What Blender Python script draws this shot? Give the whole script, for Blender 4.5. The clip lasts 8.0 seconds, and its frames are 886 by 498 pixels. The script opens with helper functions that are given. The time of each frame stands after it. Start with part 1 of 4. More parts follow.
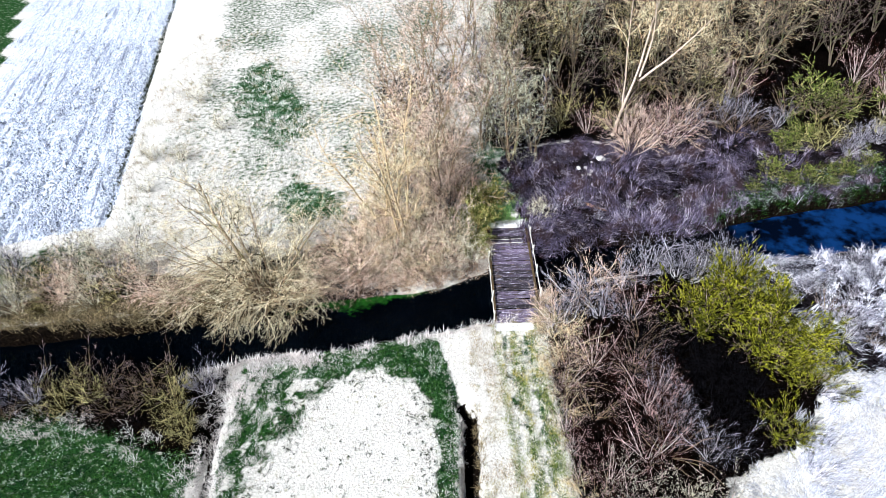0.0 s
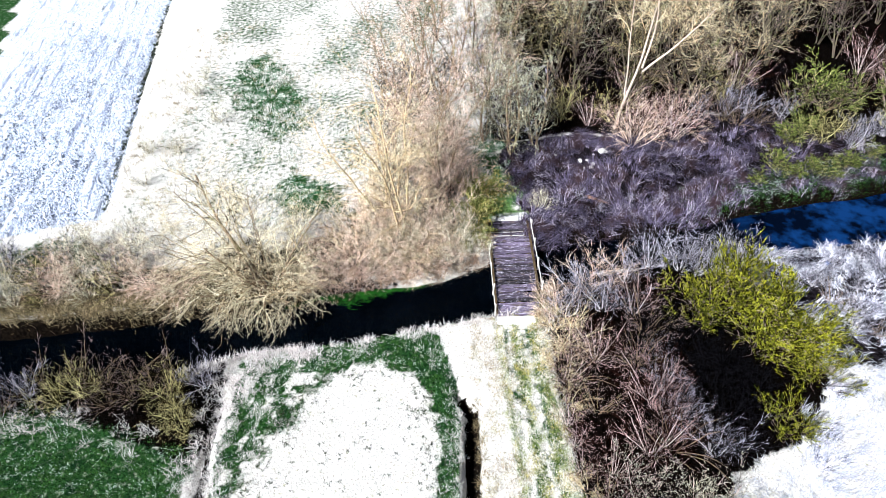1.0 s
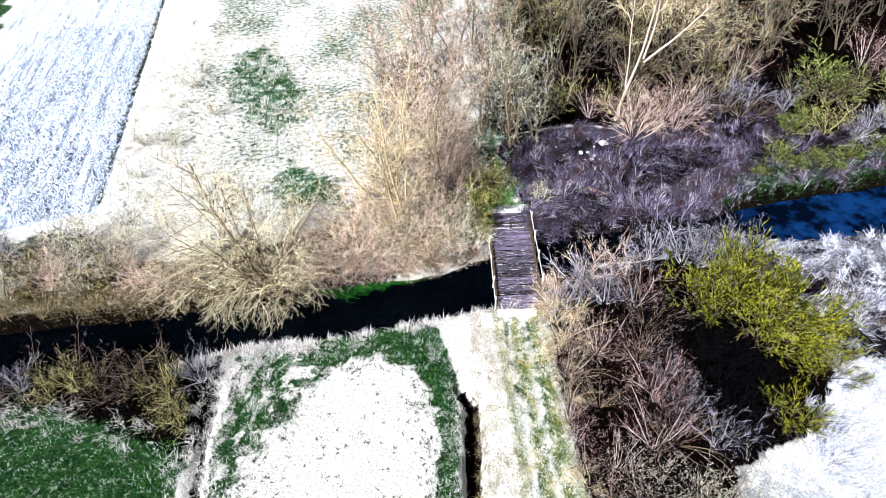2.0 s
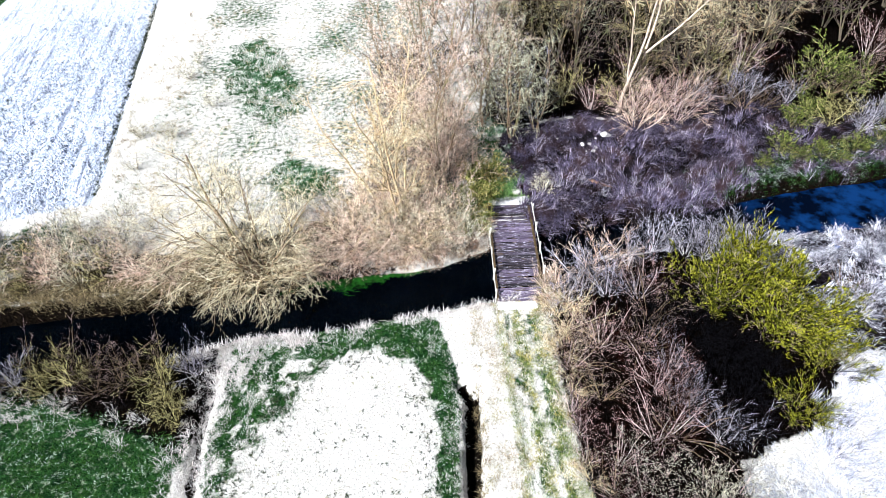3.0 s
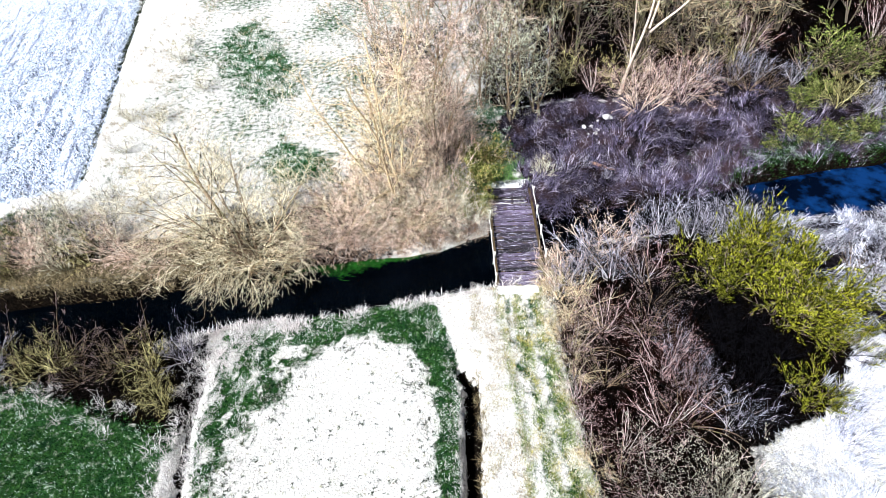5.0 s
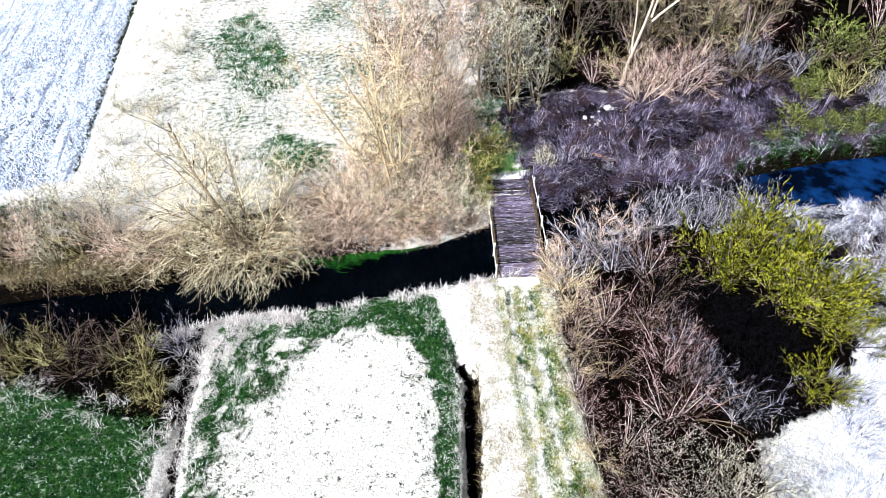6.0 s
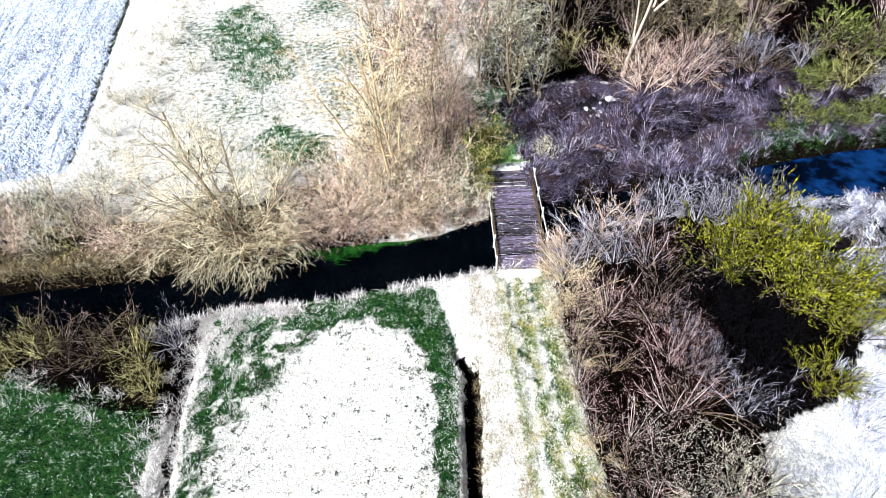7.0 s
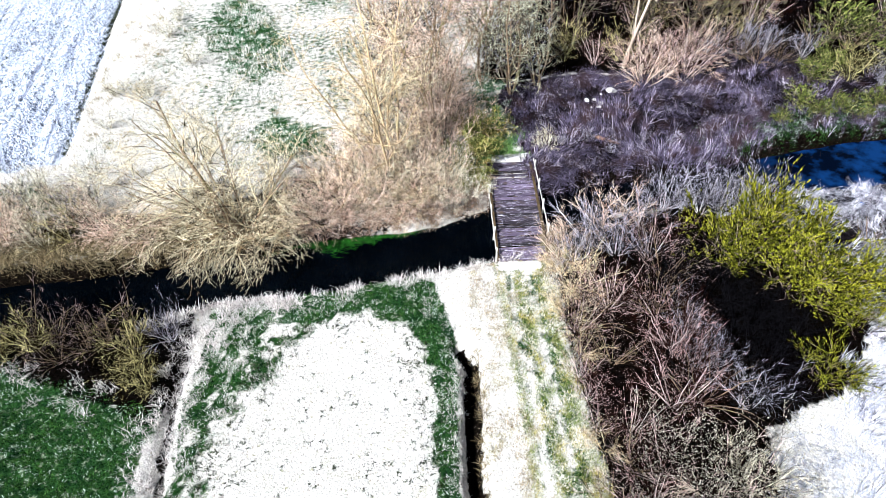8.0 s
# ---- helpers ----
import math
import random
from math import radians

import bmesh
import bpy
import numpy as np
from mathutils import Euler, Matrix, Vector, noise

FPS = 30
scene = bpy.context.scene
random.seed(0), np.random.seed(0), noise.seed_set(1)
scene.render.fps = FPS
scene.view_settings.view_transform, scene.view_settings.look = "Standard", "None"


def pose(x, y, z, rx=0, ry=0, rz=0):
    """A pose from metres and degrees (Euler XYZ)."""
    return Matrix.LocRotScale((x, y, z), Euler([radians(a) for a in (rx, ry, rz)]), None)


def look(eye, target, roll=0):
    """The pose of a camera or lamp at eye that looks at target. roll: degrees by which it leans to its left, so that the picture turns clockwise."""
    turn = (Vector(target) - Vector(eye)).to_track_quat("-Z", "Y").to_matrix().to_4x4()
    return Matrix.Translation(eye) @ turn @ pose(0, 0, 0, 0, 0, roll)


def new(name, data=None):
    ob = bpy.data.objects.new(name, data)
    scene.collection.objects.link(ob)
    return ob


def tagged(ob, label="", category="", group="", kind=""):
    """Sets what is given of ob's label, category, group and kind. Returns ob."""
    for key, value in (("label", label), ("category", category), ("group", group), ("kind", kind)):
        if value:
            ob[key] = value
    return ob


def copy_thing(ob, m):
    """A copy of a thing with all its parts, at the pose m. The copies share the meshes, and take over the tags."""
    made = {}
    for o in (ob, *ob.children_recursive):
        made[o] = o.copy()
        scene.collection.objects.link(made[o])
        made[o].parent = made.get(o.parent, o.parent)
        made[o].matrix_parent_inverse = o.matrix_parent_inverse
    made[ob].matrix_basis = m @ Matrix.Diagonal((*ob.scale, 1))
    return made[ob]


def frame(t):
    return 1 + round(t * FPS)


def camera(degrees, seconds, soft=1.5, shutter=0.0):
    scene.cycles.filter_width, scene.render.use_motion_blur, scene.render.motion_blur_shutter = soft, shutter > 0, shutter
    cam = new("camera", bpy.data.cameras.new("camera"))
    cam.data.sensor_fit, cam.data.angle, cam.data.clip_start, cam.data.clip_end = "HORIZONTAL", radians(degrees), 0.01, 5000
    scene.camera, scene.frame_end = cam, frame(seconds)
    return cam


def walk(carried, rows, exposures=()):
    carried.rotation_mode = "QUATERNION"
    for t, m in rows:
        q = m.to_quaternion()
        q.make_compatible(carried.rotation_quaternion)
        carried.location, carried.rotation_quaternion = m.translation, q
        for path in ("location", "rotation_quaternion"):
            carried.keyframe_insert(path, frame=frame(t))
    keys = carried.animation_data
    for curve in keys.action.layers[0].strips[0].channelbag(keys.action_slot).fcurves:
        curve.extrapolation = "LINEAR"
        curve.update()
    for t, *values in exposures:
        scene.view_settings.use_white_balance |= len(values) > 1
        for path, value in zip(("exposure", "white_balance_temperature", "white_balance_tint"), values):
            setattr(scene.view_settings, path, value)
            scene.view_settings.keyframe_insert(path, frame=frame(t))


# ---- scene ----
cam = camera(73.0, 8.0, soft=0.9)
PATH = [
    (0, (-2.491, -22.384, 28.231), (-2.517, -20.927, 26.861), -3.40),
    (0.5, (-2.526, -22.307, 27.978), (-2.551, -20.853, 26.604), -3.40),
    (1, (-2.557, -22.226, 27.709), (-2.582, -20.776, 26.332), -3.40),
    (1.5, (-2.586, -22.143, 27.427), (-2.609, -20.696, 26.046), -3.39),
    (3, (-2.655, -21.878, 26.525), (-2.675, -20.442, 25.134), -3.35),
    (3.5, (-2.674, -21.788, 26.213), (-2.693, -20.355, 24.818), -3.34),
    (4, (-2.692, -21.699, 25.898), (-2.709, -20.269, 24.500), -3.32),
    (4.5, (-2.708, -21.610, 25.583), (-2.723, -20.183, 24.181), -3.29),
    (6, (-2.751, -21.353, 24.656), (-2.762, -19.938, 23.244), -3.22),
    (6.5, (-2.765, -21.274, 24.361), (-2.774, -19.862, 22.945), -3.20),
    (7, (-2.778, -21.199, 24.076), (-2.787, -19.790, 22.656), -3.18),
    (7.5, (-2.793, -21.128, 23.803), (-2.800, -19.723, 22.379), -3.16),
    (8, (-2.808, -21.063, 23.544), (-2.814, -19.661, 22.117), -3.14),
]
walk(cam, [(t, look(eye, target, roll)) for t, eye, target, roll in PATH],
     exposures=[(0.0, 1.18, 5620, 9), (0.8, 1.41, 5620, 9), (8.0, 1.41, 5620, 9)])

# ---- world, sun, exposure ----
SUN_FROM = Vector((-0.48, -0.48, 0.66)).normalized()
world = bpy.data.worlds.new("sky")
scene.world = world
world.use_nodes = True
wn = world.node_tree
sky = wn.nodes.new("ShaderNodeTexSky")
sky.sky_type = "NISHITA"
sky.sun_disc = False
sky.sun_elevation = math.asin(SUN_FROM.z)
sky.air_density, sky.dust_density, sky.ozone_density, sky.altitude = 0.12, 0.2, 3.0, 4000
sky.sun_rotation = math.atan2(SUN_FROM.x, SUN_FROM.y)
wn.nodes["Background"].inputs["Strength"].default_value = 0.1
wn.links.new(sky.outputs[0], wn.nodes["Background"].inputs["Color"])
sun = new("sun", bpy.data.lights.new("sun", "SUN"))
sun.data.energy, sun.data.angle, sun.data.color = 5.0, radians(0.6), (1.0, 0.95, 0.87)
sun.matrix_world = look(SUN_FROM * 120, (0, 0, 0))


# ---- materials ----
class Nodes:
    """Short hand for a node material."""

    def __init__(self, name, rough=0.9, metal=0.0, spec=0.04):
        self.mat = bpy.data.materials.new(name)
        self.mat.use_nodes = True
        self.t = self.mat.node_tree
        self.b = self.t.nodes["Principled BSDF"]
        self.b.inputs["Roughness"].default_value = rough
        self.b.inputs["Metallic"].default_value = metal
        self.b.inputs["Specular IOR Level"].default_value = spec
        self.co = self.t.nodes.new("ShaderNodeTexCoord").outputs["Object"]

    def put(self, sock, v):
        if hasattr(v, "is_output"):
            self.t.links.new(v, sock)
        elif isinstance(v, (tuple, list)) and len(v) == 3 and sock.type == "RGBA":
            sock.default_value = (*v, 1)
        else:
            sock.default_value = v

    def noise(self, scale, detail=4.0, rough=0.6, stretch=None, distort=0.0):
        n = self.t.nodes.new("ShaderNodeTexNoise")
        n.inputs["Scale"].default_value, n.inputs["Detail"].default_value = scale, detail
        n.inputs["Roughness"].default_value, n.inputs["Distortion"].default_value = rough, distort
        v = self.co
        if stretch:
            m = self.t.nodes.new("ShaderNodeMapping")
            m.vector_type = "TEXTURE"
            m.inputs["Scale"].default_value = [1 / s for s in stretch[:3]]
            if len(stretch) > 3:
                m.inputs["Rotation"].default_value = (0, 0, stretch[3])
            self.t.links.new(self.co, m.inputs["Vector"])
            v = m.outputs[0]
        self.t.links.new(v, n.inputs["Vector"])
        return n.outputs["Fac"]

    def ramp(self, fac, lo, hi, a=0.0, b=1.0):
        m = self.t.nodes.new("ShaderNodeMapRange")
        m.interpolation_type = "SMOOTHSTEP"
        for k, v in zip(("Value", "From Min", "From Max", "To Min", "To Max"), (fac, lo, hi, a, b)):
            self.put(m.inputs[k], v)
        return m.outputs[0]

    def math(self, op, a, b=0.0):
        m = self.t.nodes.new("ShaderNodeMath")
        m.operation = op
        self.put(m.inputs[0], a)
        self.put(m.inputs[1], b)
        return m.outputs[0]

    def mix(self, fac, a, b, blend="MIX"):
        m = self.t.nodes.new("ShaderNodeMix")
        m.data_type, m.blend_type = "RGBA", blend
        self.put(m.inputs[0], fac)
        self.put(m.inputs[6], a)
        self.put(m.inputs[7], b)
        return m.outputs[2]

    def attr(self, name):
        a = self.t.nodes.new("ShaderNodeAttribute")
        a.attribute_name = name
        return a.outputs["Fac"]

    def island(self):
        return self.t.nodes.new("ShaderNodeNewGeometry").outputs["Random Per Island"]

    def piece(self):
        return self.t.nodes.new("ShaderNodeObjectInfo").outputs["Random"]

    def colour(self, c):
        self.put(self.b.inputs["Base Color"], c)

    def bump(self, h, strength, dist):
        n = self.t.nodes.new("ShaderNodeBump")
        n.inputs["Strength"].default_value, n.inputs["Distance"].default_value = strength, dist
        self.t.links.new(h, n.inputs["Height"])
        self.t.links.new(n.outputs[0], self.b.inputs["Normal"])


def shade(c, k):
    return tuple(min(0.9, v * k) for v in c)


def bark(name, c, spread=0.35, second=None, moss=None, dark=0.0):
    """Bark and twigs: each twig has its own tone, with lichen and weathering along it; dark: share coloured near black
    as crown shade.
    """
    n = Nodes(name, 0.9, spec=0.0)
    own = n.island()
    tone = n.mix(own, shade(c, 1 - spread), shade(second or c, 1 + spread))
    tone = n.mix(n.ramp(n.noise(5, 5), 0.5, 0.72), tone, shade(c, 0.5))
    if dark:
        # lit and near-black twigs: self-shade of the crown put into the colour
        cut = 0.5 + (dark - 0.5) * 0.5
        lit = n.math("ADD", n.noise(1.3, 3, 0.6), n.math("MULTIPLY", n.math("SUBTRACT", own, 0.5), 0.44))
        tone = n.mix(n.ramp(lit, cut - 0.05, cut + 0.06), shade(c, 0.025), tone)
    if moss:
        tone = n.mix(n.ramp(n.noise(1.6, 3), 0.5, 0.66), tone, moss)
    n.colour(tone)
    n.bump(n.noise(40, 3), 0.4, 0.02)
    return n.mat


def blade_mat(name, a, b, c=None, pale=None, share=0.12):
    """Grass blades: each blade its own tone between two colours, in drifts of a third, with some dead pale blades."""
    n = Nodes(name, 0.8, spec=0.02)
    own = n.island()
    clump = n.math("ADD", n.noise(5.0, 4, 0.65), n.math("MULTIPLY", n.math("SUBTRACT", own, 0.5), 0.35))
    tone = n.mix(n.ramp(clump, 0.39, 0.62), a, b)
    if c:
        tone = n.mix(n.ramp(n.noise(0.9, 4), 0.45, 0.62), tone, c)
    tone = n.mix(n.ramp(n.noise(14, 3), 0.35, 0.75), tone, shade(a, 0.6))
    if pale:
        drift = n.ramp(n.noise(1.1, 5, 0.7), 0.45, 0.66, 0.05, 3.0)
        old = n.math("FRACT", n.math("MULTIPLY", own, 29.0))
        tone = n.mix(n.math("LESS_THAN", old, n.math("MULTIPLY", drift, share)), tone, pale)
    n.colour(tone)
    return n.mat


STRAW = (0.66, 0.63, 0.585)
M = {
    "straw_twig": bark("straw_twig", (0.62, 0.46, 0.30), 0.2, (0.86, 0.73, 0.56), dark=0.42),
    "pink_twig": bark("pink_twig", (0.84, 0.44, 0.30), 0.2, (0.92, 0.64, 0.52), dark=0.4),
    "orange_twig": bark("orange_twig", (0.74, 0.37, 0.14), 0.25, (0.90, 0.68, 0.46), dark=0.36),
    # grey twigs with the lilac cast of shade mixed into their colour
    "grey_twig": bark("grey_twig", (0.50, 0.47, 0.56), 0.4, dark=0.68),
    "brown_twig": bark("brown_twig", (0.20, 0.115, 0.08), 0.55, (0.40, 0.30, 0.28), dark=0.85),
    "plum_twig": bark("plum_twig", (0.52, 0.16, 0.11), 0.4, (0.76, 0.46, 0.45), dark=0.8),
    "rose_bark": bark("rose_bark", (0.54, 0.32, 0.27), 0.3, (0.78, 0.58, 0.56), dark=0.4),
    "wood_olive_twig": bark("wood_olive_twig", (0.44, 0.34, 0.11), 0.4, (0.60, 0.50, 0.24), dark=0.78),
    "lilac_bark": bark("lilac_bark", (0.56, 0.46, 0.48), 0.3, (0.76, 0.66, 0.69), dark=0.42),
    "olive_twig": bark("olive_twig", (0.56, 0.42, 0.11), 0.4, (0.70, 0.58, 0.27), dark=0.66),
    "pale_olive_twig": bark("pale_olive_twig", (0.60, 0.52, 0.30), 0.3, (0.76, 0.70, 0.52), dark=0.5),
    # far below bark tone: the shade inside thickets put into the colour
    "shade_black_twig": bark("shade_black_twig", (0.002, 0.0017, 0.0018), 0.5, (0.006, 0.0055, 0.007), dark=0.5),
    "dark_bark": bark("dark_bark", (0.10, 0.08, 0.06), 0.3, moss=(0.12, 0.13, 0.05)),
    "gold_bark": bark("gold_bark", (0.55, 0.41, 0.24), 0.3, moss=(0.42, 0.35, 0.18)),
    "brown_bark": bark("brown_bark", (0.24, 0.17, 0.11), 0.3, moss=(0.2, 0.18, 0.08)),
    "pale_bark": bark("pale_bark", (0.48, 0.37, 0.28), 0.25, (0.66, 0.54, 0.44)),
    # the dark drifts stand in for shaded gaps between leaf plumes
    "yellow_leaf": blade_mat("yellow_leaf", (0.016, 0.02, 0.0015), (0.60, 0.60, 0.04), (0.028, 0.036, 0.003)),
    "green_leaf": blade_mat("green_leaf", (0.012, 0.02, 0.005), (0.30, 0.36, 0.07), (0.05, 0.055, 0.02)),
    "ivy_leaf": blade_mat("ivy_leaf", (0.05, 0.07, 0.012), (0.38, 0.40, 0.11), (0.50, 0.36, 0.12)),
    "blossom": blade_mat("blossom", (0.30, 0.27, 0.20), (0.66, 0.62, 0.52)),
    "straw_blade": blade_mat("straw_blade", (0.60, 0.58, 0.51), (0.82, 0.80, 0.76)),
    "reed_blade": blade_mat("reed_blade", (0.56, 0.51, 0.48), (0.86, 0.83, 0.80), (0.76, 0.69, 0.65)),
    # dark lilac grey: the bank's shade is put into the blade colour
    "grey_shade_blade": blade_mat("grey_shade_blade", (0.003, 0.0022, 0.003), (0.21, 0.175, 0.28), (0.06, 0.036, 0.04), (0.60, 0.54, 0.64), 0.07),
    # pale tussock blades; the blue tint of the bush's shade is painted in
    "blue_shade_blade": blade_mat("blue_shade_blade", (0.010, 0.009, 0.014), (0.62, 0.62, 0.74), (0.40, 0.39, 0.46), (0.84, 0.83, 0.88), 0.3),
    "gold_twig": bark("gold_twig", (0.58, 0.40, 0.21), 0.2, (0.86, 0.70, 0.50), dark=0.3),
    "cold_blade": blade_mat("cold_blade", (0.30, 0.31, 0.37), (0.82, 0.82, 0.88), (0.70, 0.71, 0.78)),
    "lush_blade": blade_mat("lush_blade", (0.06, 0.15, 0.04), (0.30, 0.46, 0.14), (0.40, 0.48, 0.20)),
    "track_blade": blade_mat("track_blade", (0.05, 0.09, 0.02), (0.34, 0.38, 0.12), (0.52, 0.44, 0.14), (0.70, 0.66, 0.56), 0.3),
    "green_blade": blade_mat("green_blade", (0.001, 0.007, 0.002), (0.065, 0.16, 0.028), (0.004, 0.02, 0.008), (0.46, 0.55, 0.45), 0.11),
    "hay_blade": blade_mat("hay_blade", (0.16, 0.11, 0.06), (0.62, 0.50, 0.33), (0.40, 0.36, 0.20), (0.8, 0.76, 0.68), 0.3),
    "bank_blade": blade_mat("bank_blade", (0.30, 0.18, 0.11), (0.84, 0.66, 0.50), (0.62, 0.42, 0.30), (0.86, 0.80, 0.72), 0.4),
    "sedge_blade": blade_mat("sedge_blade", (0.08, 0.06, 0.03), (0.46, 0.38, 0.22), (0.26, 0.20, 0.11)),
    "tuft_blade": blade_mat("tuft_blade", (0.012, 0.016, 0.010), (0.07, 0.08, 0.04)),
    "teal_blade": blade_mat("teal_blade", (0.03, 0.09, 0.045), (0.17, 0.31, 0.17), None, (0.66, 0.68, 0.61), 0.4),
}


def ground_material():
    n = Nodes("meadow_soil", 0.95, spec=0.0)
    fine, mid, big = n.noise(7.5, 6, 0.7), n.noise(1.3, 5, 0.65), n.noise(0.25, 4)
    straw = n.mix(n.ramp(fine, 0.35, 0.7), shade(STRAW, 0.72), shade(STRAW, 1.15))
    straw = n.mix(n.ramp(mid, 0.56, 0.66, 0, 0.35), straw, (0.36, 0.34, 0.22))
    straw = n.mix(n.ramp(n.noise(4.2, 4, 0.6), 0.6, 0.68, 0, 0.75), straw, (0.26, 0.25, 0.14))
    straw = n.mix(n.ramp(n.noise(9.0, 5, 0.7), 0.585, 0.64, 0, 0.8), straw, (0.20, 0.16, 0.10))
    green = n.mix(n.ramp(fine, 0.3, 0.7), (0.001, 0.006, 0.002), (0.03, 0.085, 0.022))
    green = n.mix(n.ramp(n.noise(3.2, 5), 0.55, 0.68, 0, 0.7), green, (0.34, 0.38, 0.28))
    clods, drills = n.noise(6.0, 6, 0.75, (1, 0.4, 1, 0.188)), n.noise(2.2, 4, 0.7, (1, 0.035, 1, 0.188))
    plough = n.mix(n.ramp(clods, 0.33, 0.6), (0.13, 0.17, 0.27), (0.68, 0.71, 0.77))
    plough = n.mix(n.ramp(drills, 0.54, 0.64, 0, 0.7), plough, (0.12, 0.14, 0.22))
    plough = n.mix(n.ramp(n.noise(9.0, 5, 0.75, (1, 0.16, 1, 0.188)), 0.57, 0.64, 0, 0.9), plough, (0.03, 0.035, 0.06))
    # leaf litter, toned near black so that shade under plants is in it
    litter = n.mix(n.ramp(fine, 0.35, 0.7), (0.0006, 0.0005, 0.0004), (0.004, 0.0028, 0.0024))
    # matted ground, near black for the shaded gaps between tussocks
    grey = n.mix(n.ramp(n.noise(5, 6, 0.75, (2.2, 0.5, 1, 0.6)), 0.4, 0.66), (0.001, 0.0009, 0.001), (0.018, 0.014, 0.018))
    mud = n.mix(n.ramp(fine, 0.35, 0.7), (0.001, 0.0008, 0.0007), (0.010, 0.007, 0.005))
    c = straw
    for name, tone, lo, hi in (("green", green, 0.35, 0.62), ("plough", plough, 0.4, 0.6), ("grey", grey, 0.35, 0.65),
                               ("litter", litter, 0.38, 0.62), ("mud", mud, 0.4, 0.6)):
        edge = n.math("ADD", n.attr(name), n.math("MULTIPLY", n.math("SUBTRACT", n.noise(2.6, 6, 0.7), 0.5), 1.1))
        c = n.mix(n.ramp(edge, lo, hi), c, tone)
    n.colour(c)
    n.bump(n.math("ADD", fine, n.math("MULTIPLY", n.noise(22, 4), 0.5)), 0.9, 0.12)
    return n.mat


def water_material():
    n = Nodes("stream_water", 0.03, spec=0.1)
    n.b.inputs["IOR"].default_value = 1.36
    n.b.inputs["Specular Tint"].default_value = (0.4, 0.65, 1.0, 1)
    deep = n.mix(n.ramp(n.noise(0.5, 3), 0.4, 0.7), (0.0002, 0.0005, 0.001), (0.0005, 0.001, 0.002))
    # eastern reach: the sky's blue reflection is put into the base colour
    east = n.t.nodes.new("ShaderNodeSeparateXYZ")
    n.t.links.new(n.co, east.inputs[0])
    painted_sky = n.math("ADD", east.outputs[0], n.math("MULTIPLY", n.noise(0.35, 4), 9.0))
    n.colour(n.mix(n.ramp(painted_sky, 20.5, 25.5), deep, n.mix(n.ramp(n.noise(0.55, 4, 0.6), 0.4, 0.62), (0.0005, 0.0016, 0.006), (0.004, 0.02, 0.078))))
    n.bump(n.noise(1.4, 3, 0.5, (0.4, 1, 1)), 0.08, 0.08)
    return n.mat


def plank_material():
    n = Nodes("weathered_plank", 0.75, spec=0.25)
    shift = n.t.nodes.new("ShaderNodeVectorMath")
    shift.operation = "ADD"
    n.t.links.new(n.co, shift.inputs[0])
    n.t.links.new(n.math("MULTIPLY", n.piece(), 60.0), shift.inputs[1])
    n.co = shift.outputs[0]
    grain = n.noise(3.0, 6, 0.7, (0.6, 14, 14))
    tone = n.mix(n.piece(), (0.006, 0.0045, 0.007), (0.13, 0.10, 0.16))
    tone = n.mix(n.ramp(grain, 0.56, 0.64), tone, (0.78, 0.73, 0.88))
    tone = n.mix(n.ramp(n.noise(2.2, 5, 0.7, (1, 9, 1)), 0.52, 0.6), tone, (0.02, 0.016, 0.018))
    tone = n.mix(n.ramp(n.noise(1.3, 4, 0.7), 0.56, 0.68), tone, (0.06, 0.042, 0.032))
    n.colour(tone)
    n.bump(grain, 0.6, 0.02)
    return n.mat


def plain(name, c, rough=0.85, vary=0.35, scale=4.0):
    n = Nodes(name, rough)
    n.colour(n.mix(n.ramp(n.noise(scale, 6, 0.7), 0.35, 0.68), shade(c, 1 - vary), shade(c, 1 + vary)))
    n.bump(n.noise(scale * 6, 4), 0.5, 0.02)
    return n.mat


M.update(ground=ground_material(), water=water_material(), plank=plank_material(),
         beam=plain("mossy_beam", (0.075, 0.052, 0.028)), post=plain("bleached_post", (0.62, 0.59, 0.54)),
         concrete=plain("pale_concrete", (0.55, 0.54, 0.53), 0.9, 0.25), stone=plain("pale_stone", (0.55, 0.53, 0.5)),
         log=plain("red_brown_log", (0.30, 0.17, 0.11)), weed=plain("water_weed", (0.008, 0.042, 0.004), 0.8, 0.8, 1.5),
         clod=plain("frosted_clod", (0.36, 0.39, 0.47), 0.95, 0.5, 2.0),
         plastic=plain("blue_plastic", (0.04, 0.13, 0.5), 0.4, 0.1))


# ---- helpers of this place ----
def mesh(name, verts, faces, mat, smooth=False):
    me = bpy.data.meshes.new(name)
    me.from_pydata(verts, [], faces)
    me.materials.append(mat)
    if smooth:
        me.shade_smooth()
    return me


def part(name, me, parent=None, label=""):
    ob = new(name, me)
    if parent:
        ob.parent = parent
    return tagged(ob, label)


def box(bm, size, m, bevel=0.0):
    """A box with softened edges into bm."""
    r = bmesh.ops.create_cube(bm, size=1.0, matrix=m @ Matrix.Diagonal((*size, 1)))
    if bevel:
        edges = {e for v in r["verts"] for e in v.link_edges}
        bmesh.ops.bevel(bm, geom=list(edges), offset=bevel, segments=1, affect="EDGES")


def from_bm(name, bm, mat):
    me = bpy.data.meshes.new(name)
    bm.to_mesh(me)
    bm.free()
    me.materials.append(mat)
    return me


def hash2(i, j, seed):
    h = np.sin(i * 127.1 + j * 311.7 + seed * 74.7) * 43758.5453
    return h - np.floor(h)


